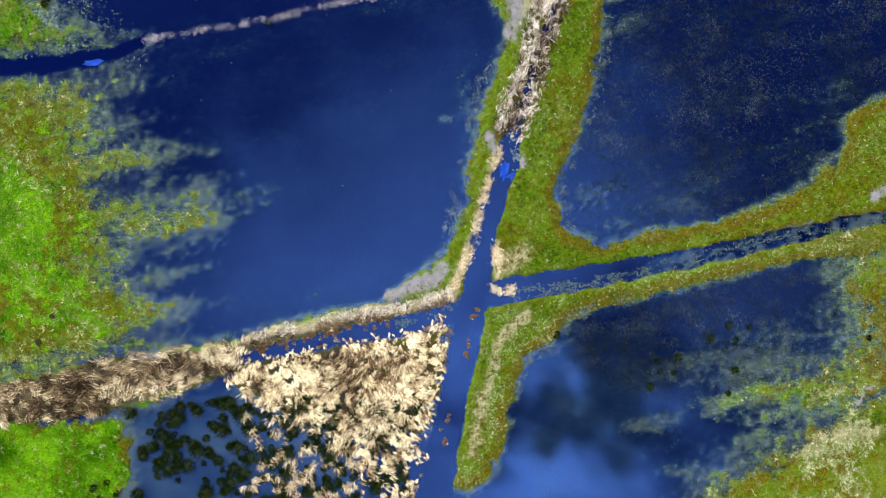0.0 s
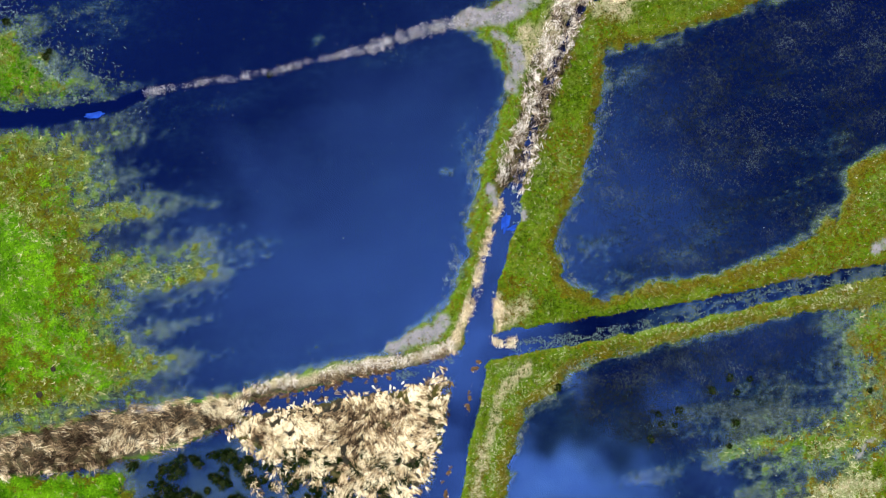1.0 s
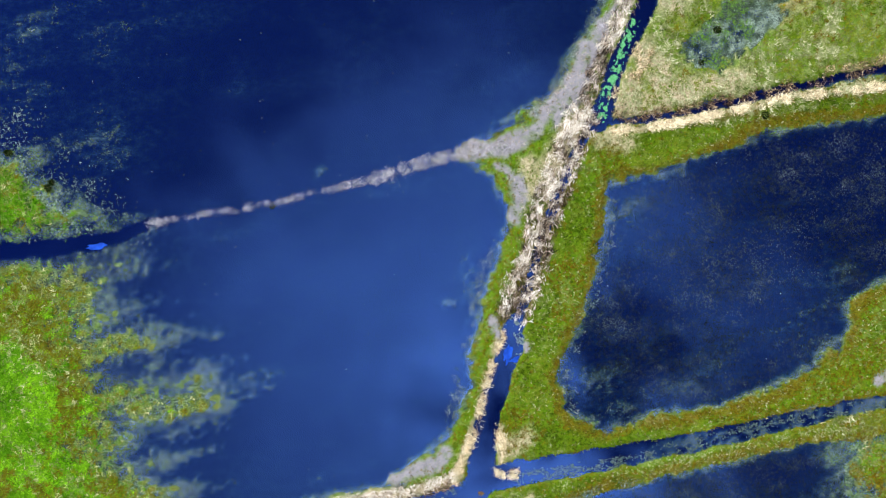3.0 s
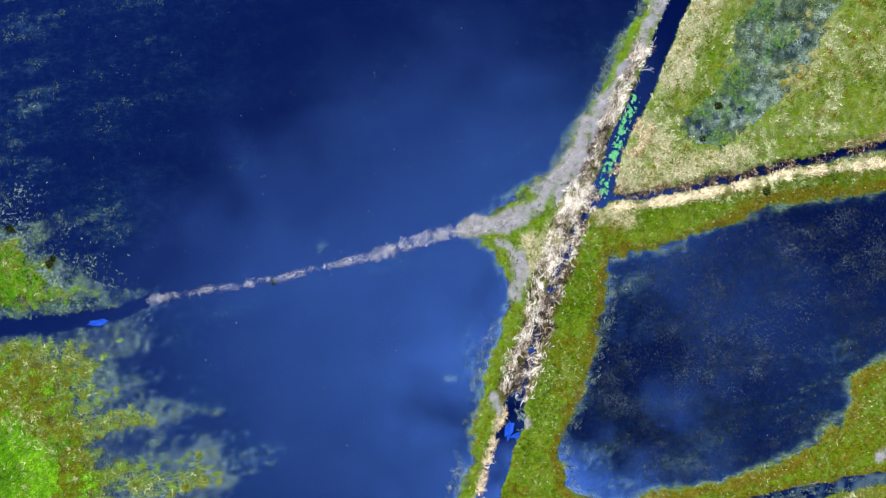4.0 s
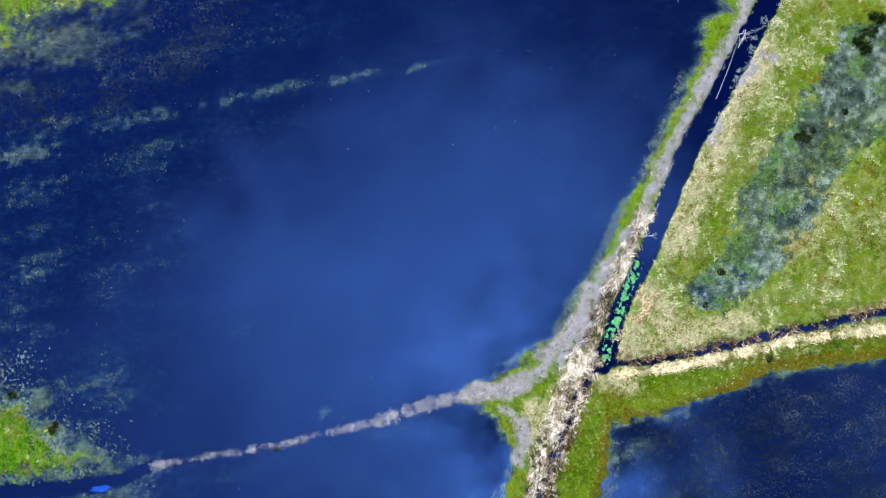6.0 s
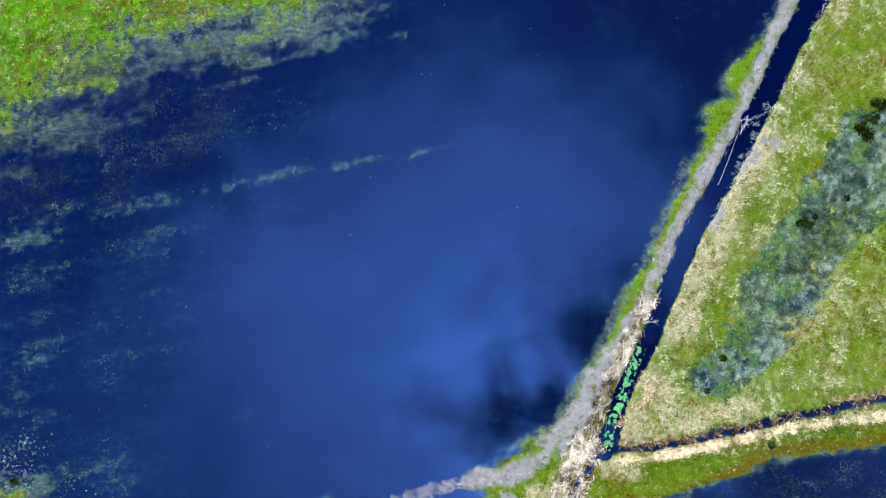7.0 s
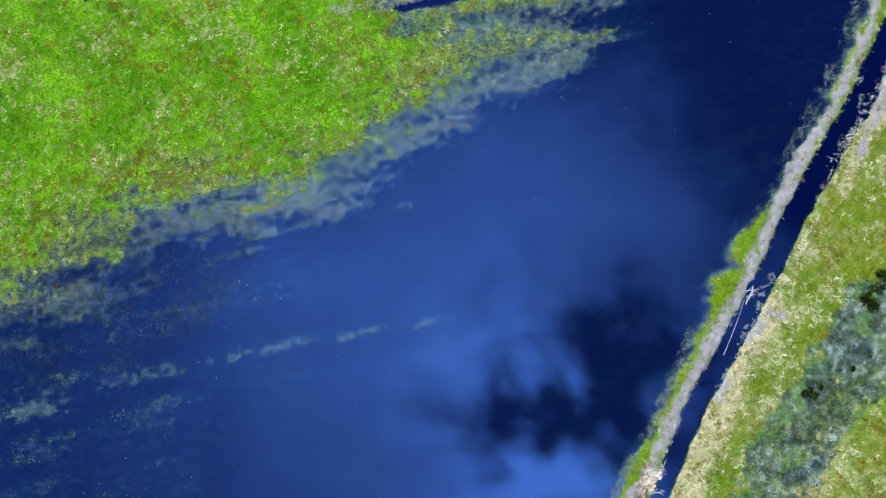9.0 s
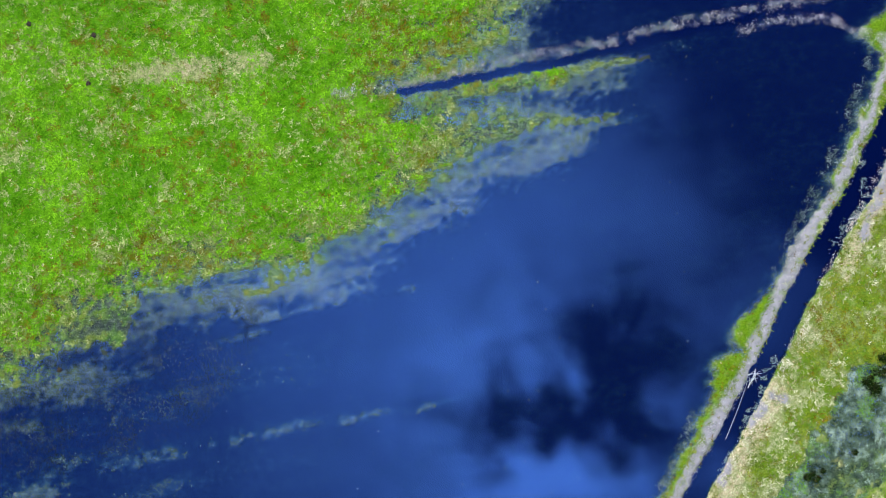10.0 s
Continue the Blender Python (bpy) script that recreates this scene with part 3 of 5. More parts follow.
REED_GREY = [(0.0, (0.012, 0.009, 0.008)), (0.25, (0.075, 0.050, 0.036)), (0.5, (0.26, 0.19, 0.14)), (0.75, (0.56, 0.47, 0.39)), (1.0, (0.84, 0.77, 0.70))]
DEAD = [(0.0, (0.016, 0.028, 0.028)), (0.4, (0.054, 0.086, 0.076)), (0.7, (0.115, 0.160, 0.150)), (1.0, (0.27, 0.32, 0.33))]
FRINGE = [(0.0, (0.016, 0.030, 0.020)), (0.3, (0.055, 0.090, 0.066)), (0.55, (0.120, 0.170, 0.140)), (0.68, (0.22, 0.29, 0.25)), (0.74, (0.075, 0.140, 0.030)), (0.88, (0.085, 0.200, 0.018)), (1.0, (0.13, 0.26, 0.05))]
SEDGE = [(0.0, (0.008, 0.012, 0.014)), (0.35, (0.026, 0.036, 0.043)), (0.6, (0.060, 0.080, 0.092)), (1.0, (0.19, 0.23, 0.25))]
LITTER = [(0.0, (0.04, 0.04, 0.045)), (0.5, (0.20, 0.19, 0.22)), (1.0, (0.56, 0.54, 0.60))]
RUSH = [(0.0, (0.003, 0.007, 0.001)), (0.5, (0.007, 0.020, 0.003)), (0.8, (0.025, 0.022, 0.007)), (1.0, (0.14, 0.10, 0.04))]
mat_ground, mat_water = ground_material(), water_material()
mat_grass, mat_reed = strand_material("meadow_grass", GRASS), strand_material("dry_reed", REED)
mat_bleached = strand_material("bleached_reed", REED_GREY)
mat_bank_grass = strand_material("bank_grass", GRASS_DRY)
mat_fringe = strand_material("half_drowned_grass", FRINGE)
mat_sedge = strand_material("basin_sedge", SEDGE)
mat_litter = strand_material("washed_up_litter", LITTER)
mat_dead, mat_rush = strand_material("bleached_stems", DEAD), strand_material("soft_rush", RUSH)


# ---- ground and water ----
def grid_faces(nx, ny):
    i, j = np.meshgrid(np.arange(nx - 1), np.arange(ny - 1))
    a = (j * nx + i).ravel()
    return np.stack([a, a + 1, a + nx + 1, a + nx], 1)


def mesh_from_arrays(name, verts, faces, mat, smooth=False):
    """A mesh of equal polygons out of numpy arrays."""
    me = bpy.data.meshes.new(name)
    k = faces.shape[1]
    me.vertices.add(len(verts))
    me.vertices.foreach_set("co", verts.astype(np.float32).ravel())
    me.loops.add(faces.size)
    me.loops.foreach_set("vertex_index", faces.astype(np.int32).ravel())
    me.polygons.add(len(faces))
    me.polygons.foreach_set("loop_start", np.arange(0, faces.size, k, dtype=np.int32))
    if smooth:
        me.polygons.foreach_set("use_smooth", np.ones(len(faces), bool))
    me.materials.append(mat)
    me.update(calc_edges=True)
    return me


def ground_covers():
    f = FIELD
    z, shore, fine, coarse, streak = f["z"], f["shore"], f["fine"], f["coarse"], f["streak"]
    dry = ramp(z + 0.12 * (fine - 0.5) + 0.08 * (streak - 0.5), 0.0, 0.11)
    for name in ("bank_west", "reed_bed"):
        dry = np.maximum(dry, ramp(f["zone"][name], -2, 5) * ramp(z, -0.05, 0.04))
    brown = ramp(shore, 0.85, 0.1) * ramp(coarse + 0.5 * streak, 0.45, 0.95) * 0.6
    brown = np.clip(brown + 0.35 * ramp(coarse, 0.55, 0.75), 0, 1)
    green = dry
    for name, k in (("bank_east", 0.75), ("bank_south_east", 0.6), ("meadow_south_east", 0.6), ("meadow_east", 0.35), ("bank_north", 0.5), ("bank_middle", 0.4)):
        brown = np.maximum(brown, k * ramp(f["zone"][name], -10, 5) * ramp(coarse * 0.6 + streak * 0.3 + fine * 0.3, 0.4, 0.75) * ramp(shore, 1.3, 0.4))
        brown = np.maximum(brown, 0.36 * ramp(f["zone"][name], -10, 5))
        if name in ("bank_east", "bank_south_east"):
            brown = np.maximum(brown, 0.95 * ramp(f["zone"][name], -12, 0) * ramp(f["zone"][name] + 30 * (coarse - 0.5), 34, 8))
    olive = dry * brown
    pale = ramp(f["zone"]["meadow_east"], -5, 15) * ramp(fine * 0.5 + coarse * 0.5, 0.3, 0.7)
    straw = np.clip(dry * 0.28 * pale + dry * (f["straw"] + 0.12 * ramp(fine + 0.4 * coarse, 0.75, 1.0)), 0, 1)
    for name, amount in (("bank_west", 0.12), ("reed_bed", 0.0)):
        straw = np.maximum(straw, amount * ramp(f["zone"][name], 0, 12) * dry)
    mud = f["mud"] * ramp(z, -0.10, 0.0)
    drowned = np.clip(f["drowned"] * 1.1, 0, 1)
    peat = np.maximum(0.85 * ramp(segments(_gx / UNIT + 784.0, 441.0 - _gy / UNIT, REED_LINE)[0], 34, 20), f["cut"])
    peat = np.maximum(peat, np.maximum(ramp(f["zone"]["reed_bed"], -40, 0), ramp(f["zone"]["bank_west"], 0, 10)))
    peat = peat * (1 - f["silt"])
    return green * (1 - peat), olive, straw, mud, drowned * (1 - f["silt"]), peat, f["silt"] * ramp(z, 0.03, -0.02)


def build_ground():
    zz = FIELD["z"]
    verts = np.stack([_gx, _gy, zz], -1).reshape(-1, 3)
    me = mesh_from_arrays("ground", verts, grid_faces(len(GX), len(GY)), mat_ground, True)
    g, o, s, m, d, k, w = (c.ravel() for c in ground_covers())
    one = np.ones(g.shape)
    for name, cols in (("cover", (g, o, s, w)), ("cover_wet", (m, d, k, one))):
        at = me.color_attributes.new(name, "FLOAT_COLOR", "POINT")
        at.data.foreach_set("color", np.stack(cols, -1).astype(np.float32).ravel())
    tagged(new("ground", me), "flooded green meadow with ditches, banks and grey mud", "ground", kind="structure")


def build_water():
    x, y, z = _gx[::2, ::2], _gy[::2, ::2], FIELD["z"][::2, ::2]
    verts = np.stack([x, y, 0 * x], -1).reshape(-1, 3)
    me = mesh_from_arrays("water", verts, grid_faces(x.shape[1], x.shape[0]), mat_water)
    at = me.attributes.new("depth", "FLOAT", "POINT")
    at.data.foreach_set("value", np.maximum(-z, 0).astype(np.float32).ravel())
    ob = new("water", me)
    ob.visible_shadow = False
    tagged(ob, "still dark blue flood water mirroring a cloudy sky", "water", kind="structure")


build_ground()
build_water()


# ---- growth ----
rng = np.random.RandomState(7)


def scatter(count, lo_u, hi_u, lo_v, hi_v):
    return to_x(rng.uniform(lo_u, hi_u, count)), to_y(rng.uniform(lo_v, hi_v, count))


def tuft_mesh(name, mat, x, y, z, tint, blades, length, width, lift):
    """Tufts of single-triangle blades splayed about a foot."""
    n = len(x)
    ang = rng.uniform(0, 2 * np.pi, (n, blades))
    ln = length[:, None] * rng.uniform(0.55, 1.2, (n, blades))
    up = lift[:, None] * rng.uniform(0.3, 1.3, (n, blades))
    dx, dy = np.cos(ang), np.sin(ang)
    w = width[:, None] * rng.uniform(0.6, 1.3, (n, blades))
    fx = x[:, None] + rng.normal(0, 0.3, (n, blades)) * length[:, None]
    fy = y[:, None] + rng.normal(0, 0.3, (n, blades)) * length[:, None]
    fz = np.broadcast_to(z[:, None] - 0.01, (n, blades))
    v = np.empty((n, blades, 3, 3))
    v[:, :, 0] = np.stack([fx - dy * w, fy + dx * w, fz], -1)
    v[:, :, 1] = np.stack([fx + dy * w, fy - dx * w, fz], -1)
    v[:, :, 2] = np.stack([fx + dx * ln, fy + dy * ln, fz + up], -1)
    faces = np.arange(n * blades * 3).reshape(-1, 3)
    me = mesh_from_arrays(name, v.reshape(-1, 3), faces, mat)
    at = me.attributes.new("tint", "FLOAT", "POINT")
    at.data.foreach_set("value", np.repeat(np.clip(tint, 0, 1), blades * 3).astype(np.float32))
    return me


def strand_mesh(name, mat, x, y, z, yaw, rise, length, width, tint, droop=0.25):
    """Long bent stems: a tapering strip from the foot over a bend to the tip. rise: height of the tip over its length."""
    n = len(x)
    dx, dy = np.cos(yaw), np.sin(yaw)
    flat = np.sqrt(np.clip(1 - rise ** 2, 0.05, 1))
    bend = rng.normal(0, 0.16, n)
    v = np.empty((n, 5, 3))

    def at(k, t, hgt, half, side):
        px = x + length * flat * t * dx - dy * (bend * length * t * t + side * half)
        py = y + length * flat * t * dy + dx * (bend * length * t * t + side * half)
        v[:, k] = np.stack([px, py, z + hgt], -1)

    at(0, 0.0, 0.0 * x, width, -1)
    at(1, 0.0, 0.0 * x, width, 1)
    top = rise * length
    at(2, 0.55, top * (0.55 + droop), width * 0.75, 1)
    at(3, 0.55, top * (0.55 + droop), width * 0.75, -1)
    at(4, 1.0, top, 0 * width, 1)
    base = np.arange(n)[:, None] * 5
    tris = np.concatenate([base + [0, 1, 2], base + [0, 2, 3], base + [3, 2, 4]], 0)
    me = mesh_from_arrays(name, v.reshape(-1, 3), tris, mat)
    a = me.attributes.new("tint", "FLOAT", "POINT")
    a.data.foreach_set("value", np.repeat(np.clip(tint, 0, 1), 5).astype(np.float32))
    return me


def meadow_grass():
    """Grass over all dry ground, coloured by what grows there."""
    plots = (("meadow_west", -70, 420, 120, 700, 17000), ("meadow_west_upper", -70, 260, -100, 120, 3600), ("meadow_south_west", -70, 270, 720, 960, 9000),
             ("bank_middle", 680, 1090, -240, 560, 13000), ("bank_north", 960, 1640, -1380, -160, 16000), ("bank_east", 830, 1640, -210, 540, 44000),
             ("bank_south_east", 760, 1640, 360, 900, 40000), ("meadow_south_east", 1130, 1640, 640, 960, 8000), ("spit_south_east", 1250, 1640, 580, 760, 2600), ("meadow_far_east", 1420, 1640, 400, 680, 4200), ("meadow_east", 1040, 1640, -1420, -100, 26000),
             ("meadow_north", -70, 1130, -1420, -630, 42000))
    words = {"meadow_west": "lush bright green grass with straw flecks at a flooded edge", "meadow_west_upper": "bright green grass on a spit in the flood",
             "meadow_south_west": "vivid fresh green grass beside a small pond", "bank_middle": "green grass on a narrow muddy ditch bank",
             "bank_north": "patchy olive grass on a grey ditch bank", "bank_east": "olive and green grass on a broad ditch bank",
             "bank_south_east": "short mottled green and brown grass beside a ditch", "meadow_south_east": "pale tussocky grass with straw patches",
             "meadow_far_east": "olive marsh grass fading into shallow flood water", "spit_south_east": "olive grass on a low spit in the flood", "meadow_east": "pale straw-green marsh grass with wet hollows", "meadow_north": "bright green meadow grass flecked with pale straw"}
    # share of straw, share of brown, shift of green
    look_of = {"meadow_west": (0.13, 1.0, 0.03), "meadow_west_upper": (0.05, 0.4, 0.02), "meadow_south_west": (0.02, 0.35, 0.06), "bank_middle": (0.14, 0.9, -0.10),
               "bank_north": (0.36, 0.9, -0.10), "bank_east": (0.05, 1.15, -0.03), "bank_south_east": (0.16, 0.72, 0.0), "meadow_south_east": (0.30, 1.0, 0.0),
               "meadow_far_east": (0.2, 0.7, 0.0), "spit_south_east": (0.15, 0.7, 0.0), "meadow_east": (0.44, 0.34, 0.06), "meadow_north": (0.17, 0.36, 0.12)}
    fringe_x, fringe_y = [], []
    for name, u0, u1, v0, v1, count in plots:
        pale, brown, fresh = look_of[name]
        fine_leaf = "bank" in name
        x, y = scatter(int(count * 2.2), u0, u1, v0, v1)
        z, own = sample("z", x, y), sample("zone_" + name, x, y)
        fine, coarse, shore = sample("fine", x, y), sample("coarse", x, y), sample("shore", x, y)
        bare = sample("mud", x, y)
        ok = (own > (-45 if "meadow" in name else -14)) & (ramp(z, -0.09 if "meadow" in name else -0.06, 0.15 if "meadow" in name else 0.11) > rng.rand(len(x)) * 1.02) & (rng.rand(len(x)) > bare * 0.93) & (rng.rand(len(x)) > 0.8 * sample("hollow", x, y) * (z < 0.09))
        if name in ("meadow_west", "meadow_south_west"):
            ok &= sample("zone_bank_west", x, y) < rng.uniform(-6, 3, len(x))
        if name == "bank_north":
            ok &= (y < to_y(-830)) | (rng.rand(len(x)) < 0.3)
            ok &= rng.rand(len(x)) < 0.35 + 0.65 * ramp(coarse, 0.4, 0.6)
        x, y, z, fine, coarse, shore = (q[ok] for q in (x, y, z, fine, coarse, shore))
        z = np.maximum(z, 0.004)
        r, q = fbm(x / 0.5, y / 0.5, 2, 1) * 1.6 - 0.3 + rng.normal(0, 0.12, len(x)), rng.rand(len(x))
        straw = sample("straw", x, y)
        tint = np.clip(0.08 + (0.24 if name == "meadow_north" else 0.34) * rng.rand(len(x)) + fresh + 0.25 * (fine - 0.5) + (0.42 if name == "meadow_north" else 0.8) * (fbm(x / 3.0, y / 3.0, 3, 0) - 0.5), 0, 0.44)
        if fine_leaf:
            side = ramp(sample("zone_" + name, x, y), 34, 4)
            side = side + 0.8 * ramp(x, 9.0, 15.0) * (name == "bank_south_east")
            p_brown = np.clip(brown * (0.10 + 0.9 * ramp(0.5 * side + fbm(x / 3.6, y / 3.6, 3, 2), 0.50, 0.80)), 0, 0.9)
        else:
            p_brown = np.clip(brown * (ramp(shore, 1.0, 0.1) * 1.0 + 0.9 * ramp(coarse, 0.45, 0.7)), 0, 0.92)
        tint = np.where(r < p_brown, 0.48 + 0.19 * q, tint)
        edge = sample("zone_" + name, x, y)
        patch = ramp(fbm(x / 2.6 + 3, y / 2.6, 3, 5), 0.40, 0.66)
        dull = (0.12 + 0.36 * (name == "meadow_east") * ramp(y, 56.0, 44.0) + (0.5 if name == "meadow_north" else 0.15) * ramp(edge, 170, 10) * ("meadow" in name)) * (0.35 + 0.9 * patch) * (name != "meadow_south_west") + 0.55 * ramp(z, 0.10, 0.02) * (name in ("meadow_north", "meadow_west", "meadow_far_east"))
        tint = np.where(rng.rand(len(x)) < dull, 0.69 + 0.07 * q, tint)
        p_straw = np.clip(pale * 2.4 * patch ** 1.3 * ramp(fine + 0.6 * coarse, 0.55, 0.95) + 0.75 * straw, 0, 0.95)
        jit = 0.13
        if name == "meadow_north":
            band = ramp(fbm((x + 2.2 * y) / 9.0, (y - 0.25 * x) / 2.2, 3, 1), 0.42, 0.66) * ramp(edge, 90, 240)
            p_straw = np.clip(p_straw + 0.27 * band, 0, 0.95)
        tint = np.where(fbm(x / 0.28 + 40, y / 0.28, 2, 3) * 1.7 - 0.35 + rng.normal(0, jit, len(x)) < p_straw - 0.04, 0.75 + (0.18 if name == "meadow_north" else 0.25) * q ** 2, tint)
        size = rng.uniform(0.09, 0.21, len(x)) if fine_leaf else rng.uniform(0.14, 0.33, len(x))
        wet = (z < 0.012 + 0.05 * rng.rand(len(x)) ** 2) | ((sample("hollow", x, y) > 0.45) & (rng.rand(len(x)) < 0.6))
        fringe_x.append(x[wet]), fringe_y.append(y[wet])
        dry = ~wet
        if fine_leaf:
            mid = ramp(edge, 4, 26)
            share = {"bank_south_east": 0.6, "bank_east": 0.12, "bank_middle": 0.14, "bank_north": 0.2}.get(name, 0.0)
            speck = rng.rand(len(x)) < share * (0.3 + 0.9 * mid * patch)
            tint = np.where(speck, rng.uniform(0.74, 1.0, len(x)), tint)
            size = np.where(tint > 0.73, size * 0.7, size)
            tint = np.where(rng.rand(len(x)) < 0.14, rng.uniform(0.0, 0.1, len(x)), tint)
        me = tuft_mesh("grass", mat_bank_grass if fine_leaf or "east" in name else mat_grass, x[dry], y[dry], z[dry], tint[dry], 5, size[dry], size[dry] * 0.16, size[dry] * (0.75 if fine_leaf else 0.45))
        tagged(new("grass", me), words[name], "grass", kind="stuff")
    x, y = np.concatenate(fringe_x), np.concatenate(fringe_y)
    size = rng.uniform(0.08, 0.19, len(x))
    tint = np.clip(0.36 + 1.2 * (fbm(x / 1.2, y / 1.2, 3, 2) - 0.5) + rng.normal(0, 0.16, len(x)), 0, 0.68)
    tint = np.where(rng.rand(len(x)) < 0.4, rng.uniform(0.74, 1.0, len(x)), tint)
    me = tuft_mesh("shore_grass", mat_fringe, x, y, np.maximum(sample("z", x, y), 0.006), tint, 4, size, size * 0.14, size * 0.2)
    tagged(new("shore_grass", me), "dull half-drowned grass along the flood's edge", "grass", kind="stuff")


def drowned_grass():
    x, y = scatter(420000, -70, 1640, -1420, 940)
    z, d = sample("z", x, y), sample("drowned", x, y)
    clump = fbm(x / 0.55, y / 0.55, 3, 2)
    d = d * (1 - 0.5 * ramp(x, -20.0, -26.0) * ramp(y, 54.0, 57.0) * ramp(y, 66.0, 62.0))
    ok = (z < 0.0) & (rng.rand(len(x)) < np.clip(d - 0.36, 0, 1) ** 1.3 * ramp(clump, 0.36, 0.7) * 4.5)
    x, y, d = x[ok], y[ok], d[ok]
    tint = 0.75 * d * rng.rand(len(x)) + 0.08 * d + 0.5 * (fbm(x / 2.0, y / 2.0, 2, 4) - 0.5)
    size = rng.uniform(0.06, 0.14, len(x))
    me = tuft_mesh("drowned_grass", mat_dead, x, y, np.full(len(x), 0.012), tint, 4, size, size * 0.16, size * 0.12)
    tagged(new("drowned_grass", me), "bleached grass lying at the surface of the flood", "grass", kind="stuff")


def basin_sedge():
    """Fine dark sedge, thick over whole basins, that just breaks the surface and dulls the mirror."""
    for label, outline, thin, count in (("dark grey fine sedge breaking the surface of a basin", [(1065, 0), (1180, -20), (1300, -70), (1350, -95), (1640, -120), (1640, 130), (1500, 205), (1480, 275), (1420, 330), (1340, 368),
                                                                                       (1240, 400), (1060, 425), (1000, 400), (985, 340), (1010, 270), (1040, 200)], 0.2, 85000),
                                  ("purple-grey fine sedge breaking the surface of a pond", [(1010, 565), (1150, 525), (1300, 488), (1450, 470), (1500, 530), (1480, 620), (1340, 720), (1220, 720), (1080, 690), (1000, 640)], 0.2, 50000),
                                  ("dull purple-brown sedge drowned below a meadow", [(-70, -700), (60, -745), (200, -800), (330, -840), (470, -850), (420, -720), (330, -600), (160, -540), (-70, -490)], 0.12, 42000)):
        p = np.array(outline, float)
        x, y = scatter(count, p[:, 0].min(), p[:, 0].max(), p[:, 1].min(), p[:, 1].max())
        u, v = x / UNIT + 784.0, 441.0 - y / UNIT
        edge, streak, coarse = area(u, v, outline), sample("streak", x, y), sample("coarse", x, y)
        thick = (thin + 0.7 * ramp(0.6 * coarse + 0.4 * streak, 0.38, 0.62)) * ramp(edge, -10, 30)
        ok = (sample("z", x, y) < 0.0) & (rng.rand(len(x)) < thick)
        x, y = x[ok], y[ok]
        size = rng.uniform(0.06, 0.13, len(x))
        tone = 0.5 * fbm((0.8 * x - 0.6 * y) / 1.3, (0.6 * x + 0.8 * y) / 0.9, 4, 2, 0.7) + 0.5 * fbm((x - 0.6 * y) / 5.0, (y + 0.3 * x) / 2.0, 4, 4)
        tint = np.clip(0.12 + 2.0 * (tone - 0.5) + np.abs(rng.normal(0, 0.06, len(x))), 0, 0.52)
        me = tuft_mesh("basin_sedge", mat_sedge, x, y, np.full(len(x), 0.010), tint, 3, size, size * 0.16, size * 0.25)
        tagged(new("basin_sedge", me), label, "sedge", kind="stuff")


def fringe_grass():
    """Thin grass that wades into the flood along the meadows, sparser with the distance."""
    for name, reach, u0, u1, v0, v1, count, words in (("meadow_north", 80, -70, 1130, -1420, -560, 230000, "pale teal half-drowned grass below a green meadow"),
                                                      ("meadow_west_upper", 130, -70, 420, -260, 130, 36000, "grey-green half-drowned grass round a low meadow corner"),
                                                      ("meadow_west", 40, -70, 520, 100, 700, 30000, "grey-green half-drowned grass beside a meadow"),
                                                      ("spit_south_east", 50, 1200, 1640, 540, 780, 26000, "grey-green half-drowned grass round a low spit"),
                                                      ("meadow_far_east", 60, 1360, 1640, 400, 700, 18000, "olive-grey half-drowned grass in shallow water")):
        x, y = scatter(count, u0, u1, v0, v1)
        own, z, streak, fine = sample("zone_" + name, x, y), sample("z", x, y), sample("streak", x, y), sample("fine", x, y)
        dense = ramp(own + 110 * (streak - 0.5) + 50 * (fine - 0.5), -reach, 25) ** 1.9
        dense = dense * (1 - 0.65 * ramp(x, -22.0, -28.0) * (name == "meadow_north"))
        ok = (z < 0.05) & (sample("cut", x, y) < 0.3) & (rng.rand(len(x)) < 0.78 * dense)
        x, y, own = x[ok], y[ok], own[ok]
        size = rng.uniform(0.07, 0.18, len(x))
        tint = np.clip(0.42 + 1.2 * (fbm(x / 1.4, y / 1.0, 3, 2) - 0.5) + rng.normal(0, 0.16, len(x)), 0, 0.68)
        tint = np.where(rng.rand(len(x)) < (0.75 if name == "meadow_north" else 0.45) * ramp(own + 60 * (fbm(x / 1.0, y / 0.6, 3, 4) - 0.5), -45, 20), rng.uniform(0.72, 1.0, len(x)), tint)
        me = tuft_mesh("wading_grass", mat_fringe, x, y, np.maximum(sample("z", x, y), 0.008), tint, 4, size, size * 0.14, size * 0.2)
        tagged(new("wading_grass", me), words, "grass", kind="stuff")


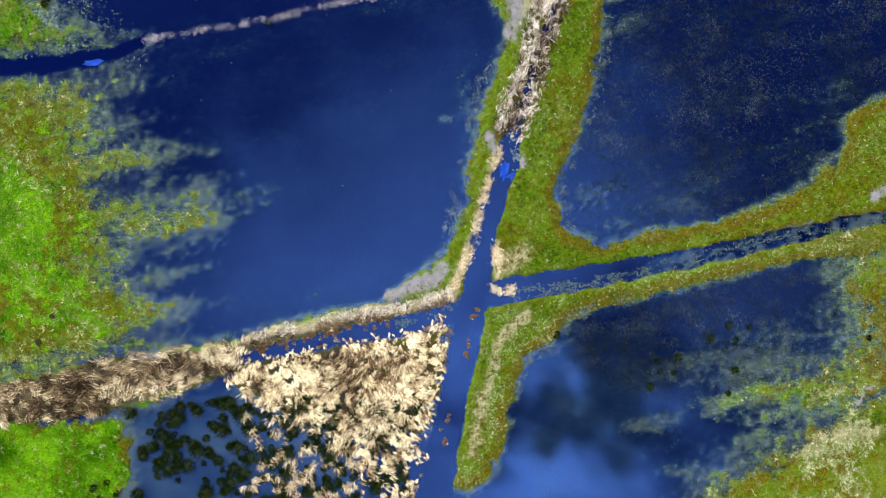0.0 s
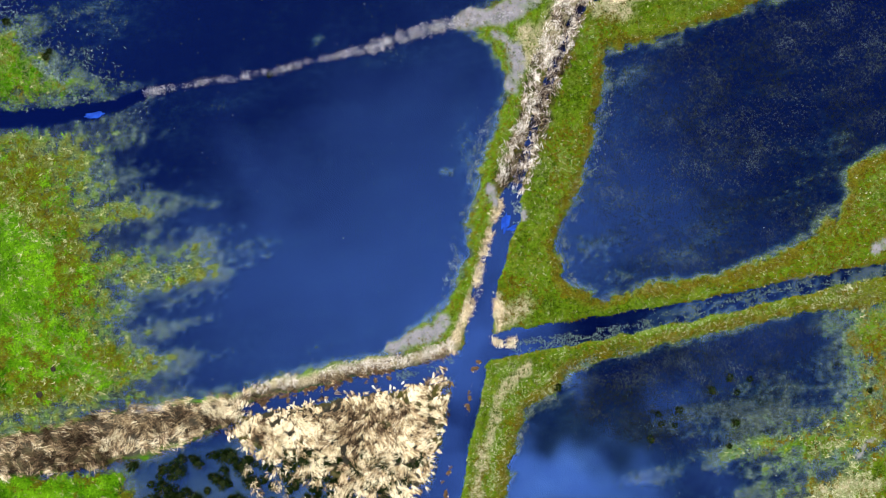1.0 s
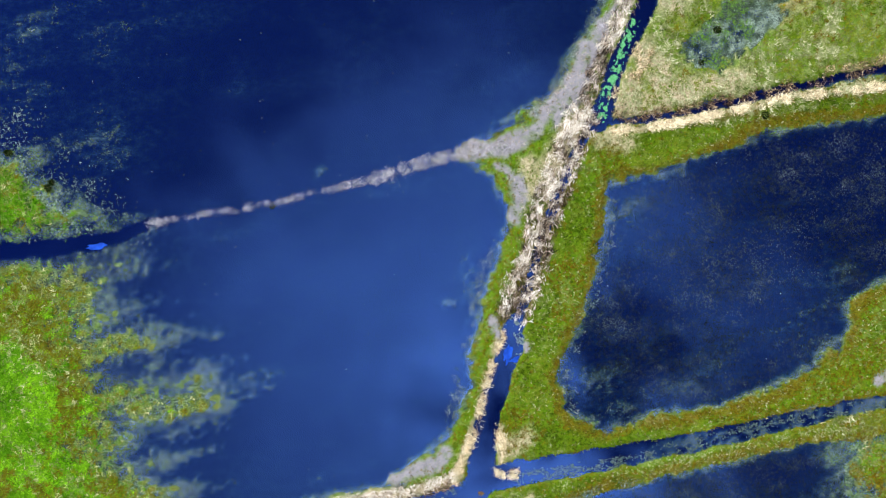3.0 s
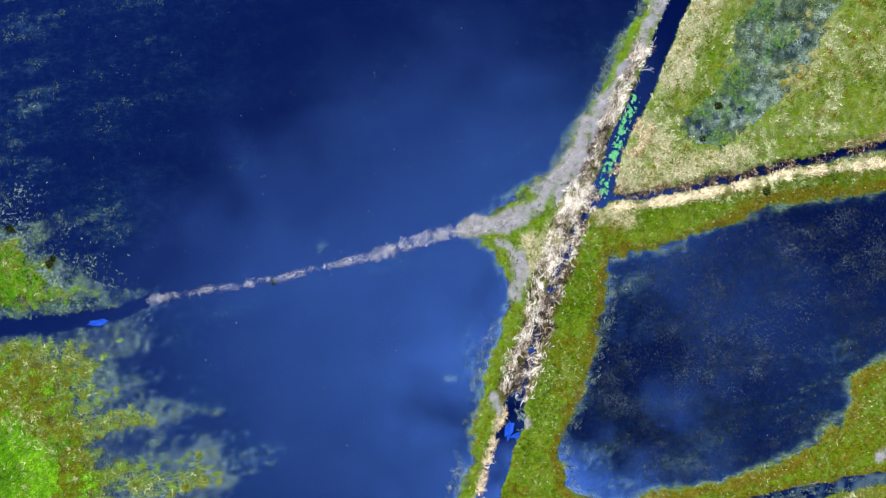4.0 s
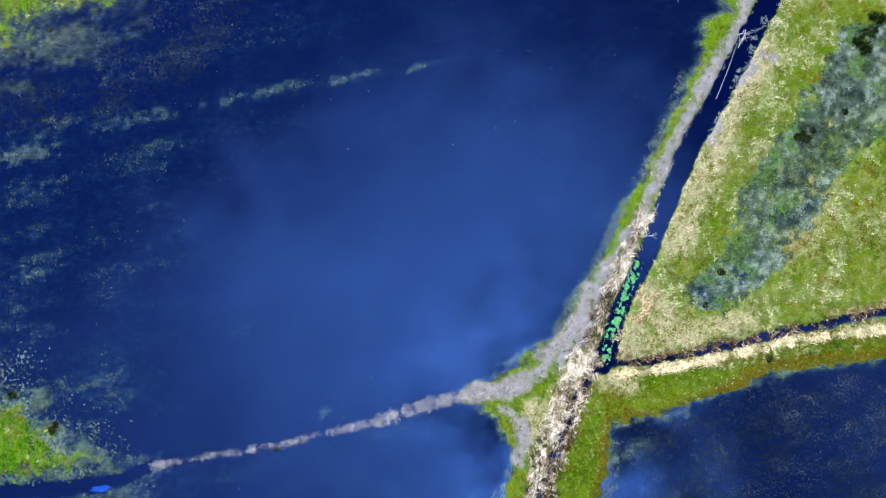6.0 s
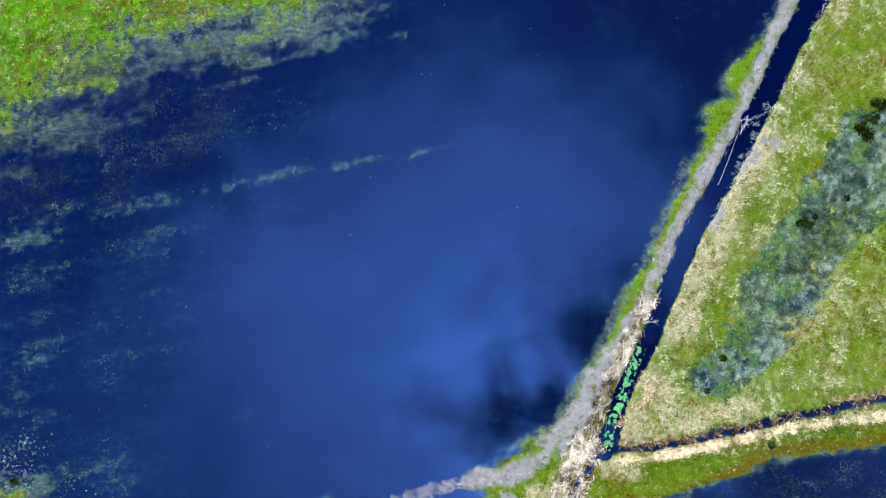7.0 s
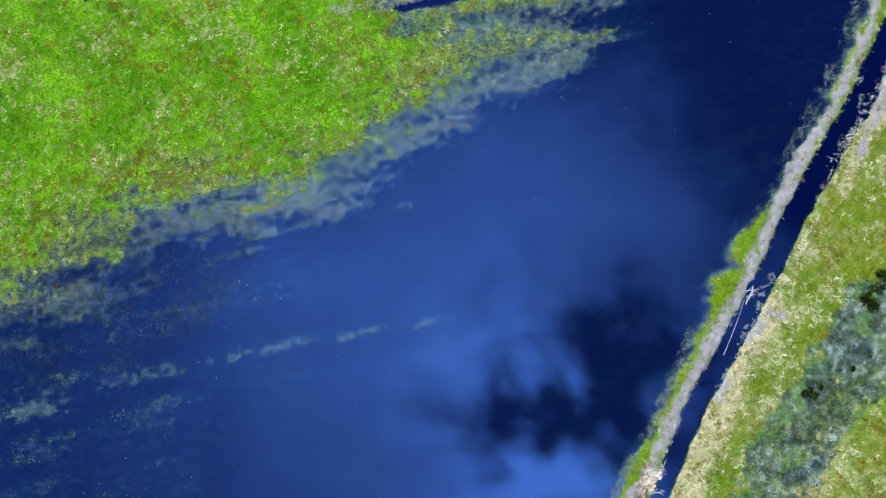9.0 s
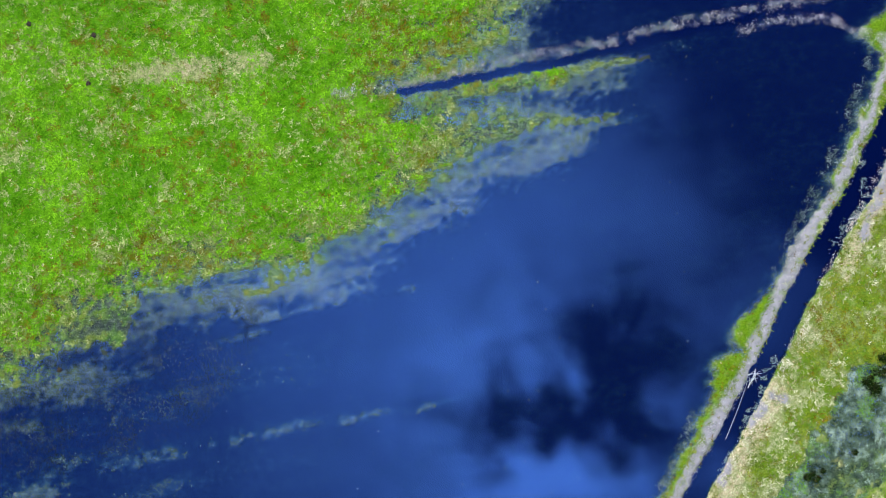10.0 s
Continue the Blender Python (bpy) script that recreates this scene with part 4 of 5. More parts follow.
def marsh_grass():
    """Rank grass, dark and bleached by turns, in the wet hollow."""
    x, y = scatter(90000, 1180, 1640, -800, -180)
    hollow, z, fine, coarse = sample("hollow", x, y), sample("z", x, y), sample("fine", x, y), sample("coarse", x, y)
    ok = (z < 0.06) & (rng.rand(len(x)) < ramp(hollow, 0.15, 0.7) * ramp(z + 0.05 * (fine - 0.5), -0.11, -0.01) * 0.85)
    x, y = x[ok], y[ok]
    size = rng.uniform(0.09, 0.24, len(x))
    tone = 0.5 * fbm(x / 1.5, y / 1.5, 3, 1) + 0.5 * fbm(x / 0.45, y / 0.45, 2, 2)
    tint = np.clip(0.34 + 2.3 * (tone - 0.5) + rng.normal(0, 0.13, len(x)), 0, 0.68)
    tint = np.where(rng.rand(len(x)) < 0.55 * ramp(fbm(x / 2.0 + 7, y / 2.0, 3, 4), 0.5, 0.62), rng.uniform(0.74, 0.95, len(x)), tint)
    me = tuft_mesh("marsh_grass", mat_fringe, x, y, np.maximum(sample("z", x, y), 0.008), tint, 4, size, size * 0.13, size * 0.35)
    tagged(new("marsh_grass", me), "grey-green and dark rank grass in a wet hollow", "grass", kind="stuff")


def floating_specks():
    """Single pale flakes and dark bits adrift on the open water."""
    x, y = scatter(2600, -60, 1560, -1300, 860)
    ok = (sample("z", x, y) < -0.05) & (sample("cut", x, y) < 0.2) & (rng.rand(len(x)) < 0.25 + 0.6 * ramp(fbm(x / 4.0, y / 4.0, 3, 5), 0.45, 0.65))
    x, y = x[ok], y[ok]
    size = rng.uniform(0.03, 0.08, len(x))
    tint = np.where(rng.rand(len(x)) < 0.3, 0.0, rng.uniform(0.3, 0.9, len(x)))
    me = tuft_mesh("floating_flakes", mat_dead, x, y, np.full(len(x), 0.012), tint, 4, size, size * 0.3, size * 0.1)
    tagged(new("floating_flakes", me), "small pale and dark flakes adrift on flood water", "litter", kind="stuff")


def sheaves(name, label, x, y, z, yaw, count, length, tint, rise=(0.1, 0.6), fan=0.5, width=(0.012, 0.04), mat=None, spread=0.14, jitter=0.14):
    """Bundles of reed stems that fan out of one foot each."""
    n = len(x)
    rep = np.repeat
    cx = rep(x, count) + rng.normal(0, spread, n * count)
    cy = rep(y, count) + rng.normal(0, spread, n * count)
    cz = rep(z, count) + rng.uniform(-0.02, 0.12, n * count)
    ya = rep(yaw, count) + rng.normal(0, fan, n * count)
    ln = rep(length, count) * rng.uniform(0.5, 1.15, n * count)
    ti = rep(tint, count) + rng.normal(0, jitter, n * count)
    me = strand_mesh(name, mat or mat_reed, cx, cy, cz, ya, rng.uniform(*rise, n * count), ln, rng.uniform(*width, n * count), ti)
    return tagged(new(name, me), label, "reeds", kind="stuff")


def along_line(pts, half, count):
    """Places strewn along a line of the plan, and the line's heading at each (in metres' axes)."""
    p = np.array(pts, float)
    seg = np.hypot(*(p[1:] - p[:-1]).T)
    i = rng.choice(len(seg), count, p=seg / seg.sum())
    t = rng.rand(count)[:, None]
    q = p[i] * (1 - t) + p[i + 1] * t
    way = (p[i + 1] - p[i]) / seg[i][:, None]
    off = (rng.uniform(-0.9, 0.9, count) + rng.normal(0, 0.15, count)) * half
    u, v = q[:, 0] - way[:, 1] * off, q[:, 1] + way[:, 0] * off
    return to_x(u), to_y(v), np.arctan2(-way[:, 1], way[:, 0])


def lift_of(x, y):
    return np.maximum(sample("z", x, y), 0.0)


def reeds():
    # brown bank to the west
    x, y = scatter(8200, -70, 470, 590, 860)
    ok = (sample("zone_bank_west", x, y) > 1.5) & (fbm(x / 0.4 + 9, y / 0.4, 2, 5) > 0.43)
    x, y = x[ok], y[ok]
    tone = 0.55 * fbm(x / 0.5, y / 0.35, 2, 3) + 0.45 * fbm((x - 5 * y) / 9.0, (y + 0.2 * x) / 0.8, 2, 1)
    sheaves("reed_bank", "brown trampled reed on a bank beside the pond", x, y, lift_of(x, y), 0.35 + rng.choice([0.0, np.pi], len(x)) + 4.5 * (fbm(x / 1.8 + 5, y / 1.8, 2, 3) - 0.5) + rng.normal(0, 0.3, len(x)), 13,
            rng.uniform(0.3, 0.75, len(x)), 0.31 + 3.0 * (tone - 0.5) + rng.normal(0, 0.14, len(x)), (0.05, 0.45), 0.34, (0.007, 0.020), None, 0.16, 0.2)
    # pale bed in the south, ragged towards the pond
    x, y = scatter(34000, 390, 810, 550, 950)
    own = sample("zone_reed_bed", x, y)
    gaps = fbm(x / 1.3, y / 1.3, 3, 1)
    ok = (own > -8) & (0.5 * gaps + 0.5 * fbm(x / 0.38 + 9, y / 0.38, 2, 5) > 0.455 - 0.07 * ramp(own, 0, 60) + 0.06 * ramp(-y, 12.0, 20.0)) & (rng.rand(len(x)) < ramp(own, -12, 25))
    x, y, own = x[ok], y[ok], own[ok]
    tone = 0.55 * fbm(x / 0.4, y / 0.4, 2, 3) + 0.45 * fbm(x / 1.4, y / 1.4, 2, 4)
    purple = np.exp(-((x - to_x(650)) / 2.4) ** 2 - ((y - to_y(640)) / 1.2) ** 2)
    sheaves("reed_bed", "pale straw-coloured broken reed bed between ditches", x, y, lift_of(x, y), -1.2 + 5.5 * (fbm(x / 2.0 + 2, y / 2.0, 2, 0) - 0.5) + rng.normal(0, 0.45, len(x)), 6,
            rng.uniform(0.22, 0.56, len(x)), 0.76 + 2.2 * (tone - 0.5) - 0.5 * purple + rng.normal(0, 0.24, len(x)), (0.05, 0.5), 0.14, (0.010, 0.026), None, 0.05, 0.09)
    # broken clumps of the same reed that stand in the pond
    x, y = scatter(2600, 430, 690, 690, 940)
    ok = (fbm(x / 0.7 + 4, y / 0.7, 3, 2) > 0.60 - 0.05 * ramp(x, -11.0, -7.0)) & (sample("zone_reed_bed", x, y) < 8)
    x, y = x[ok], y[ok]
    sheaves("reed_clumps", "cream and brown broken reed standing in a pond", x, y, lift_of(x, y), rng.uniform(-2.2, 0.2, len(x)), 9,
            rng.uniform(0.3, 0.7, len(x)), 0.66 + rng.normal(0, 0.24, len(x)), (0.1, 0.6), 0.4, (0.008, 0.022), None, 0.12, 0.2)
    # reed litter that chokes the middle of the long ditch
    x, y, way = along_line(REED_LINE, 30, 3800)
    x2, y2, way2 = along_line([(1008, -95), (1027, -145), (1050, -209), (1078, -270), (1108, -335), (1130, -380)], 14, 1500)
    x, y, way = np.append(x, x2), np.append(y, y2), np.append(way, way2)
    ok = fbm(x / 0.4 + 9, y / 0.4, 2, 5) > 0.47
    x, y, way = x[ok], y[ok], way[ok]
    channel, _ = segments(x / UNIT + 784.0, 441.0 - y / UNIT, DITCH_REEDS)
    tone = 0.6 * fbm(x / 0.3, y / 0.3, 2, 2) + 0.4 * fbm(x / 1.3, y / 1.3, 2, 4) - 0.1 * np.exp(-(channel / 8) ** 2)
    sheaves("ditch_reed", "bleached and brown fallen reed choking a ditch", x, y, lift_of(x, y), way + rng.choice([0.0, np.pi], len(x)) + rng.normal(0, 0.7, len(x)), 5,
            rng.uniform(0.25, 0.7, len(x)), 0.54 + 2.6 * (tone - 0.5) + rng.normal(0, 0.36, len(x)), (0.03, 0.4), 0.25, (0.009, 0.022), mat_bleached, 0.12, 0.2)
    # fringes of straw along ditches
    side_ditches = [
        ("cream straw fringe on a ditch bank", [(795, 532), (825, 460), (845, 390), (862, 322), (884, 262)], 6, 420, 0.78),
        ("cream straw at a ditch mouth", [(910, 513), (872, 510), (880, 470), (882, 425)], 8, 240, 0.85),
        ("brown and cream reed strip along a side ditch", [(430, 602), (520, 578), (620, 556), (720, 543), (800, 515)], 7, 460, 0.85),
        ("dark brown reed butts along a side ditch", [(430, 612), (520, 590), (620, 568), (720, 553), (790, 530)], 7, 420, 0.22),
        ("cream straw ridge along a field ditch", [(1075, -93), (1188, -106), (1288, -128), (1388, -152), (1560, -172), (1640, -182)], 6, 1100, 0.9),
        ("brown reed stubble beside a field ditch", [(1075, -120), (1188, -133), (1288, -153), (1388, -180), (1490, -204), (1560, -218)], 7, 340, 0.3),
        ("dark brown reed fallen across a field ditch", [(1070, -110), (1188, -121), (1288, -141), (1388, -167), (1490, -190), (1560, -204)], 6, 170, 0.2),
    ]
    shores = [
        ("frayed bleached weed along a flooded shore", [(930, -118), (968, -165), (1004, -219), (1042, -289), (1081, -369), (1130, -459), (1170, -549), (1200, -625)], 9, 620, 0.62),
        ("specks of bleached weed off a ditch bank", [(788, 440), (806, 360), (824, 280), (838, 210), (852, 150), (870, 100)], 12, 200, 0.7),
        ("specks of grey weed off a grassy bank", [(1075, 20), (1068, 110), (1045, 200), (1012, 275), (990, 340), (1010, 405)], 12, 240, 0.55),
        ("specks of grey weed off a curved bank", [(1150, 520), (1060, 542), (1005, 560), (990, 600), (935, 632), (915, 690)], 9, 300, 0.6),
        ("orange-brown straw at a ditch corner", [(1085, -140), (1110, -190), (1135, -240)], 16, 320, 0.62),
    ]
    ridges_and_mud = [
        ("thin bleached litter ridge in the flood", RIDGES[0][0][:6], 5.5, 720, 0.64),
        ("bleached litter ridge in the flood beside a bank", RIDGES[0][0][4:], 11, 1000, 0.66),
        ("bleached litter ridge in the northern flood", RIDGES[1][0], 10, 1300, 0.5),
        ("bleached litter ridge in a flooded corner", RIDGES[2][0], 8, 420, 0.55),
        ("brown and grey reed flakes on a muddy spit", MUD[2][0], 14, 60, 0.45),
        ("brown and grey reed flakes on a mud shore", MUD[4][0], 15, 80, 0.45),
        ("sparse brown reed flakes on grey mud", MUD[0][0], 12, 24, 0.4),
        ("pale reed flakes on a grey bank", MUD[6][0], 13, 560, 0.64),
    ]
    northern_ditch = [
        ("pale litter washed up on a ditch edge", [(1207, -424), (1280, -566), (1338, -672), (1381, -760), (1430, -860), (1477, -955), (1537, -1070), (1582, -1170)], 7, 420, 0.85),
        ("brown straw behind a ditch edge", [(1224, -418), (1297, -562), (1356, -668), (1399, -756), (1448, -856), (1496, -950), (1555, -1066)], 9, 300, 0.6),
        ("grey weed frayed along a flooded bank", MUD_NORTH_SHORE, 12, 300, 0.5),
        ("pale reed flakes on a grey northern bank", MUD[7][0] + MUD[8][0][1:], 13, 800, 0.62),
    ]
    for label, pts, half, count, tone0 in side_ditches + shores + ridges_and_mud + northern_ditch:
        x, y, way = along_line(pts, half, int(count * 1.35))
        keep = rng.rand(len(x)) < 0.08 + 0.92 * ramp(fbm(x / 0.5 + 30, y / 0.5, 3, 0), 0.42, 0.62) if "ridge in" in label else fbm(x / 0.75 + 30, y / 0.75, 2, 0) > 0.46
        if "flakes" in label:
            keep &= sample("z", x, y) > -0.01
        x, y, way = x[keep], y[keep], way[keep]
        count = len(x)
        sheaves("straw_fringe", label, x, y, lift_of(x, y), way + rng.normal(0, 0.9, count), 8, rng.uniform(0.05, 0.12, count) if "ridge in" in label else rng.uniform(0.08, 0.2, count) if "flakes" in label or "weed" in label or "edge" in label or "ridge in" in label else rng.uniform(0.18, 0.45, count), tone0 + rng.normal(0, 0.34 if "strip" in label or "ridge" in label else 0.14 if "flakes" in label or "edge" in label else 0.22, count), (0.03, 0.4), 0.8, (0.005, 0.012) if "flakes" in label or "edge" in label else (0.006, 0.018), mat_litter if "ridge in" in label or "on a grey" in label else mat_dead if "specks" in label or "frayed" in label else mat_bleached if "strip" in label or "litter" in label or "flakes" in label or "weed" in label else None, 0.14, 0.3 if "strip" in label or "ridge" in label else 0.16)


def floating_litter():
    wide_ditches = [
        ("pale weed and litter floating in a side ditch", [(900, 522), (960, 515), (1090, 494), (1180, 470), (1260, 452), (1340, 432), (1450, 408), (1568, 384)], 12, 2300),
        ("pale scum along the edges of a dark ditch", [(1236, -528), (1246, -512), (1254, -530), (1300, -632), (1308, -612), (1322, -694), (1342, -708), (1336, -724)], 7, 620),
        ("pale scum patches on a wide northern ditch", [(1432, -918), (1444, -926), (1466, -958), (1484, -974), (1502, -1000), (1496, -1040), (1478, -1050), (1508, -1082)], 8, 320),
        ("pale litter fringing a wide dark ditch", [(1230, -470), (1286, -560), (1334, -667), (1374, -752), (1424, -852), (1478, -947), (1538, -1062), (1580, -1150)], 7, 800),
    ]
    small_ditches = [
        ("bleached weed at a ditch crossing", [(760, 700), (775, 660), (790, 610), (790, 575)], 6, 300),
        ("grey weed on a side ditch", [(700, 575), (740, 566), (780, 556), (800, 545)], 8, 300),
        ("pale weed in a choked ditch head", [(875, 255), (900, 235), (920, 290), (905, 320)], 8, 360),
    ]
    for label, pts, half, count in wide_ditches + small_ditches:
        x, y, _ = along_line(pts, half, count * 3)
        keep = (fbm(x / 0.9, y / 0.35, 4, 5, 0.7) > 0.5) & (rng.rand(len(x)) < 0.8)
        x, y = x[keep], y[keep]
        size = rng.uniform(0.04, 0.10, len(x))
        me = tuft_mesh("floating_weed", mat_dead, x, y, np.full(len(x), 0.014), rng.uniform(0.15, 0.75, len(x)) if "side ditch" in label else rng.uniform(0.4, 1.0, len(x)), 4, size, size * 0.25, size * 0.1)
        tagged(new("floating_weed", me), label, "weed", kind="stuff")


meadow_grass()
drowned_grass()
basin_sedge()
fringe_grass()
marsh_grass()
floating_specks()
floating_litter()
reeds()


# ---- things ----
def plain_material(name, dark, light, scale=6.0, rough=0.8, bump=0.3, spec=0.05):
    m, nt, n, l, out = material(name)
    f = noise_node(nt, scale, 5.0, 0.6)
    g = noise_node(nt, scale * 6, 3.0, 0.6)
    c = ramp_node(nt, f, [(0.3, dark), (0.7, light)])
    c = mix_node(nt, calc(nt, "MULTIPLY", g, 0.3), c, dark)
    surface(nt, out, c, rough, g, bump, 0.01, spec)
    return m


mat_mound = plain_material("rotting_sedge", (0.035, 0.020, 0.010), (0.15, 0.085, 0.045))
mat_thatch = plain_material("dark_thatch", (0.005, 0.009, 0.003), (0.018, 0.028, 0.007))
mat_wood = plain_material("silvered_wood", (0.26, 0.27, 0.29), (0.50, 0.51, 0.54), 9.0)
mat_stone = plain_material("pale_stone", (0.20, 0.19, 0.16), (0.38, 0.36, 0.30), 5.0)
mat_earth = plain_material("dark_earth", (0.012, 0.010, 0.008), (0.045, 0.035, 0.025), 8.0)
# saturated blue that paints the sky's reflection onto a solid sheet
mat_sky_glint = plain_material("blue_sky_glint", (0.004, 0.022, 0.17), (0.012, 0.075, 0.50), 1.4, 0.7, 0.3, 0.03)
mat_algae = plain_material("green_algae", (0.03, 0.17, 0.05), (0.16, 0.50, 0.22), 9.0, 0.6)


def part(name, bm, mat, parent=None, label=""):
    me = bpy.data.meshes.new(name)
    bm.to_mesh(me)
    bm.free()
    me.materials.append(mat)
    ob = new(name, me)
    ob.parent = parent
    return tagged(ob, label) if label else ob


def mound_bmesh(radius, high, rough=0.3, sub=2, stretch=1.0):
    bm = bmesh.new()
    bmesh.ops.create_icosphere(bm, subdivisions=sub, radius=1.0)
    shift = Vector((rng.uniform(0, 50), rng.uniform(0, 50), 0))
    for v in bm.verts:
        k = 1 + rough * noise.noise(v.co * 1.7 + shift) + 0.5 * rough * noise.noise(v.co * 4 + shift)
        v.co = Vector((v.co.x * radius * k * stretch, v.co.y * radius * k, (v.co.z * k * 0.5 + 0.35) * high))
    return bm


def radial_strands(name, mat, count, reach, lift, tint, spread, width=(0.008, 0.02)):
    a = rng.uniform(0, 2 * np.pi, count)
    a = np.where(rng.rand(count) < 0.4, rng.normal(rng.uniform(0, 6), 0.5, count), a)
    r = spread * np.sqrt(rng.rand(count))
    rise = rng.uniform(*lift, count)
    return strand_mesh(name, mat, np.cos(a) * r, np.sin(a) * r, np.full(count, 0.03), a + rng.normal(0, 0.5, count), rise, reach * rng.uniform(0.5, 1.1, count),
                       rng.uniform(*width, count), np.clip(rng.normal(tint, 0.2, count), 0, 1), 0.2)


def rush_tussock(size, tint, label):
    """A tussock of soft rush: a mound of old thatch with a spray of stems."""
    ob = tagged(new("rush_tussock"), label, "rush tussock", "rush tussocks in the flood")
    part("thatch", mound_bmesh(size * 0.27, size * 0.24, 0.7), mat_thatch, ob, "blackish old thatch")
    st = new("foliage", radial_strands("foliage", mat_rush, 150, size * 0.58, (0.25, 0.9), tint, size * 0.4, (0.010, 0.030)))
    st.parent = ob
    tips = new("withered_foliage", radial_strands("withered_foliage", mat_rush, 16, size * 0.6, (0.1, 0.5), 0.8, size * 0.35))
    tips.parent = ob
    tagged(st, kind="stuff")
    tagged(tips, "brown dead stems", kind="stuff")
    return ob


def sedge_clump(size, label):
    ob = tagged(new("sedge_clump"), label, "sedge clump", "sedge clumps along the ditches")
    part("mound", mound_bmesh(size * 0.42, size * 0.35, 0.8, 2, 1.7), mat_mound, ob)
    st = new("foliage", radial_strands("foliage", mat_reed, 22, size * 0.5, (0.1, 0.6), 0.42, size * 0.35, (0.012, 0.03)))
    st.parent = ob
    tagged(st, kind="stuff")
    return ob


def place(ob, u, v, turn=0.0, sink=0.0):
    x, y = to_x(u), to_y(v)
    z = max(float(sample("z", np.array([x]), np.array([y]))[0]), -0.06) - sink
    return pose(x, y, z, 0, 0, turn)


TUSSOCK_SPOTS = [(1162, 640), (1200, 633), (1168, 658), (1150, 684), (1192, 660), (1290, 576), (1325, 578), (984, 592), (1302, 602), (1300, 655), (1288, 696), (1258, 598),
                 (1536, 598), (80, 8), (86, -2), (10, -54), (476, 40), (1262, -272), (1234, -214),
                 (1398, -510), (1407, -517), (1414, -508), (1425, -522), (1345, -120), (1482, -555), (168, 862), (192, 852), (205, 872), (180, 880)]


def tussocks():
    words = "dark green rush tussock standing in shallow flood water"
    kinds = [rush_tussock(s, t, words) for s, t in ((0.42, 0.3), (0.55, 0.35), (0.7, 0.3), (0.85, 0.45), (1.0, 0.3), (1.2, 0.4))]
    spots = [(u, v, k % 2) for k, (u, v) in enumerate(TUSSOCK_SPOTS)]
    # the pond beside the reed bed
    tries = 0
    while len(spots) < 275 and tries < 4000:
        tries += 1
        u, v = rng.uniform(225, 745), rng.uniform(690, 930)
        x, y = np.array([to_x(u)]), np.array([to_y(v)])
        if sample("zone_meadow_south_west", x, y)[0] > -6 or u > 742 - (v - 750) * 0.14 or v < 712 - max(0, u - 420) * 0.02:
            continue
        thick = fbm(x / 2.2 + 3, y / 2.2, 2, 5)[0] + 0.34 * (u > 360) + 0.12 * (v < 730) - 0.12 * (sample("zone_reed_bed", x, y)[0] > 40)
        if thick > 0.55 and all((u - a) ** 2 + (v - b) ** 2 > 9 ** 2 for a, b, _ in spots):
            spots.append((u, v, int(rng.randint(0, 6))))
    # the wet hollow of the eastern meadow
    for _ in range(10):
        spots.append((rng.normal(1528, 22), rng.normal(-690, 26), int(rng.randint(0, 4))))
    used = set()
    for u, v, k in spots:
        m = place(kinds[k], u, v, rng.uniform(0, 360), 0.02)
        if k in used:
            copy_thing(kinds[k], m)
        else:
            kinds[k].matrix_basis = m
            used.add(k)


def clumps():
    words = "rust-brown sedge clump at the edge of a ditch"
    kinds = [sedge_clump(s, words) for s in (0.26, 0.34, 0.42, 0.52)]
    spots = [(833, 588), (828, 602), (829, 612), (826, 628), (824, 640), (795, 735), (792, 744), (787, 782), (783, 792), (781, 760), (845, 548), (838, 560)]
    line = [(452, 618), (500, 606), (560, 594), (620, 578), (690, 566)]
    for a, b in zip(line[:-1], line[1:]):
        for _ in range(13):
            t = rng.rand()
            spots.append((a[0] + (b[0] - a[0]) * t, a[1] + (b[1] - a[1]) * t + rng.normal(0, 5)))
    for i, (u, v) in enumerate(spots):
        m = place(kinds[i % 4], u, v, rng.uniform(0, 360), 0.02)
        if i < 4:
            kinds[i].matrix_basis = m
        else:
            copy_thing(kinds[i % 4], m)


def pole(u0, v0, u1, v1, radius, label):
    """A slightly bent tapering pole that floats in a ditch."""
    bm = bmesh.new()
    a, b = Vector((to_x(u0), to_y(v0), 0.02)), Vector((to_x(u1), to_y(v1), 0.03))
    side = (b - a).cross(Vector((0, 0, 1))).normalized()
    rings = []
    for i in range(9):
        t = i / 8
        c = a.lerp(b, t) + side * 0.06 * math.sin(t * 3.1)
        r = radius * (1 - 0.5 * t)
        rings.append([bm.verts.new(c + side * r * math.cos(k * math.pi / 3) + Vector((0, 0, r * math.sin(k * math.pi / 3)))) for k in range(6)])
    for p, q in zip(rings[:-1], rings[1:]):
        for k in range(6):
            bm.faces.new((p[k], p[(k + 1) % 6], q[(k + 1) % 6], q[k]))
    bm.faces.new(rings[0][::-1])
    bm.faces.new(rings[-1])
    bmesh.ops.recalc_face_normals(bm, faces=bm.faces)
    return tagged(part("pole", bm, mat_wood), label, "pole", "poles in the ditch")


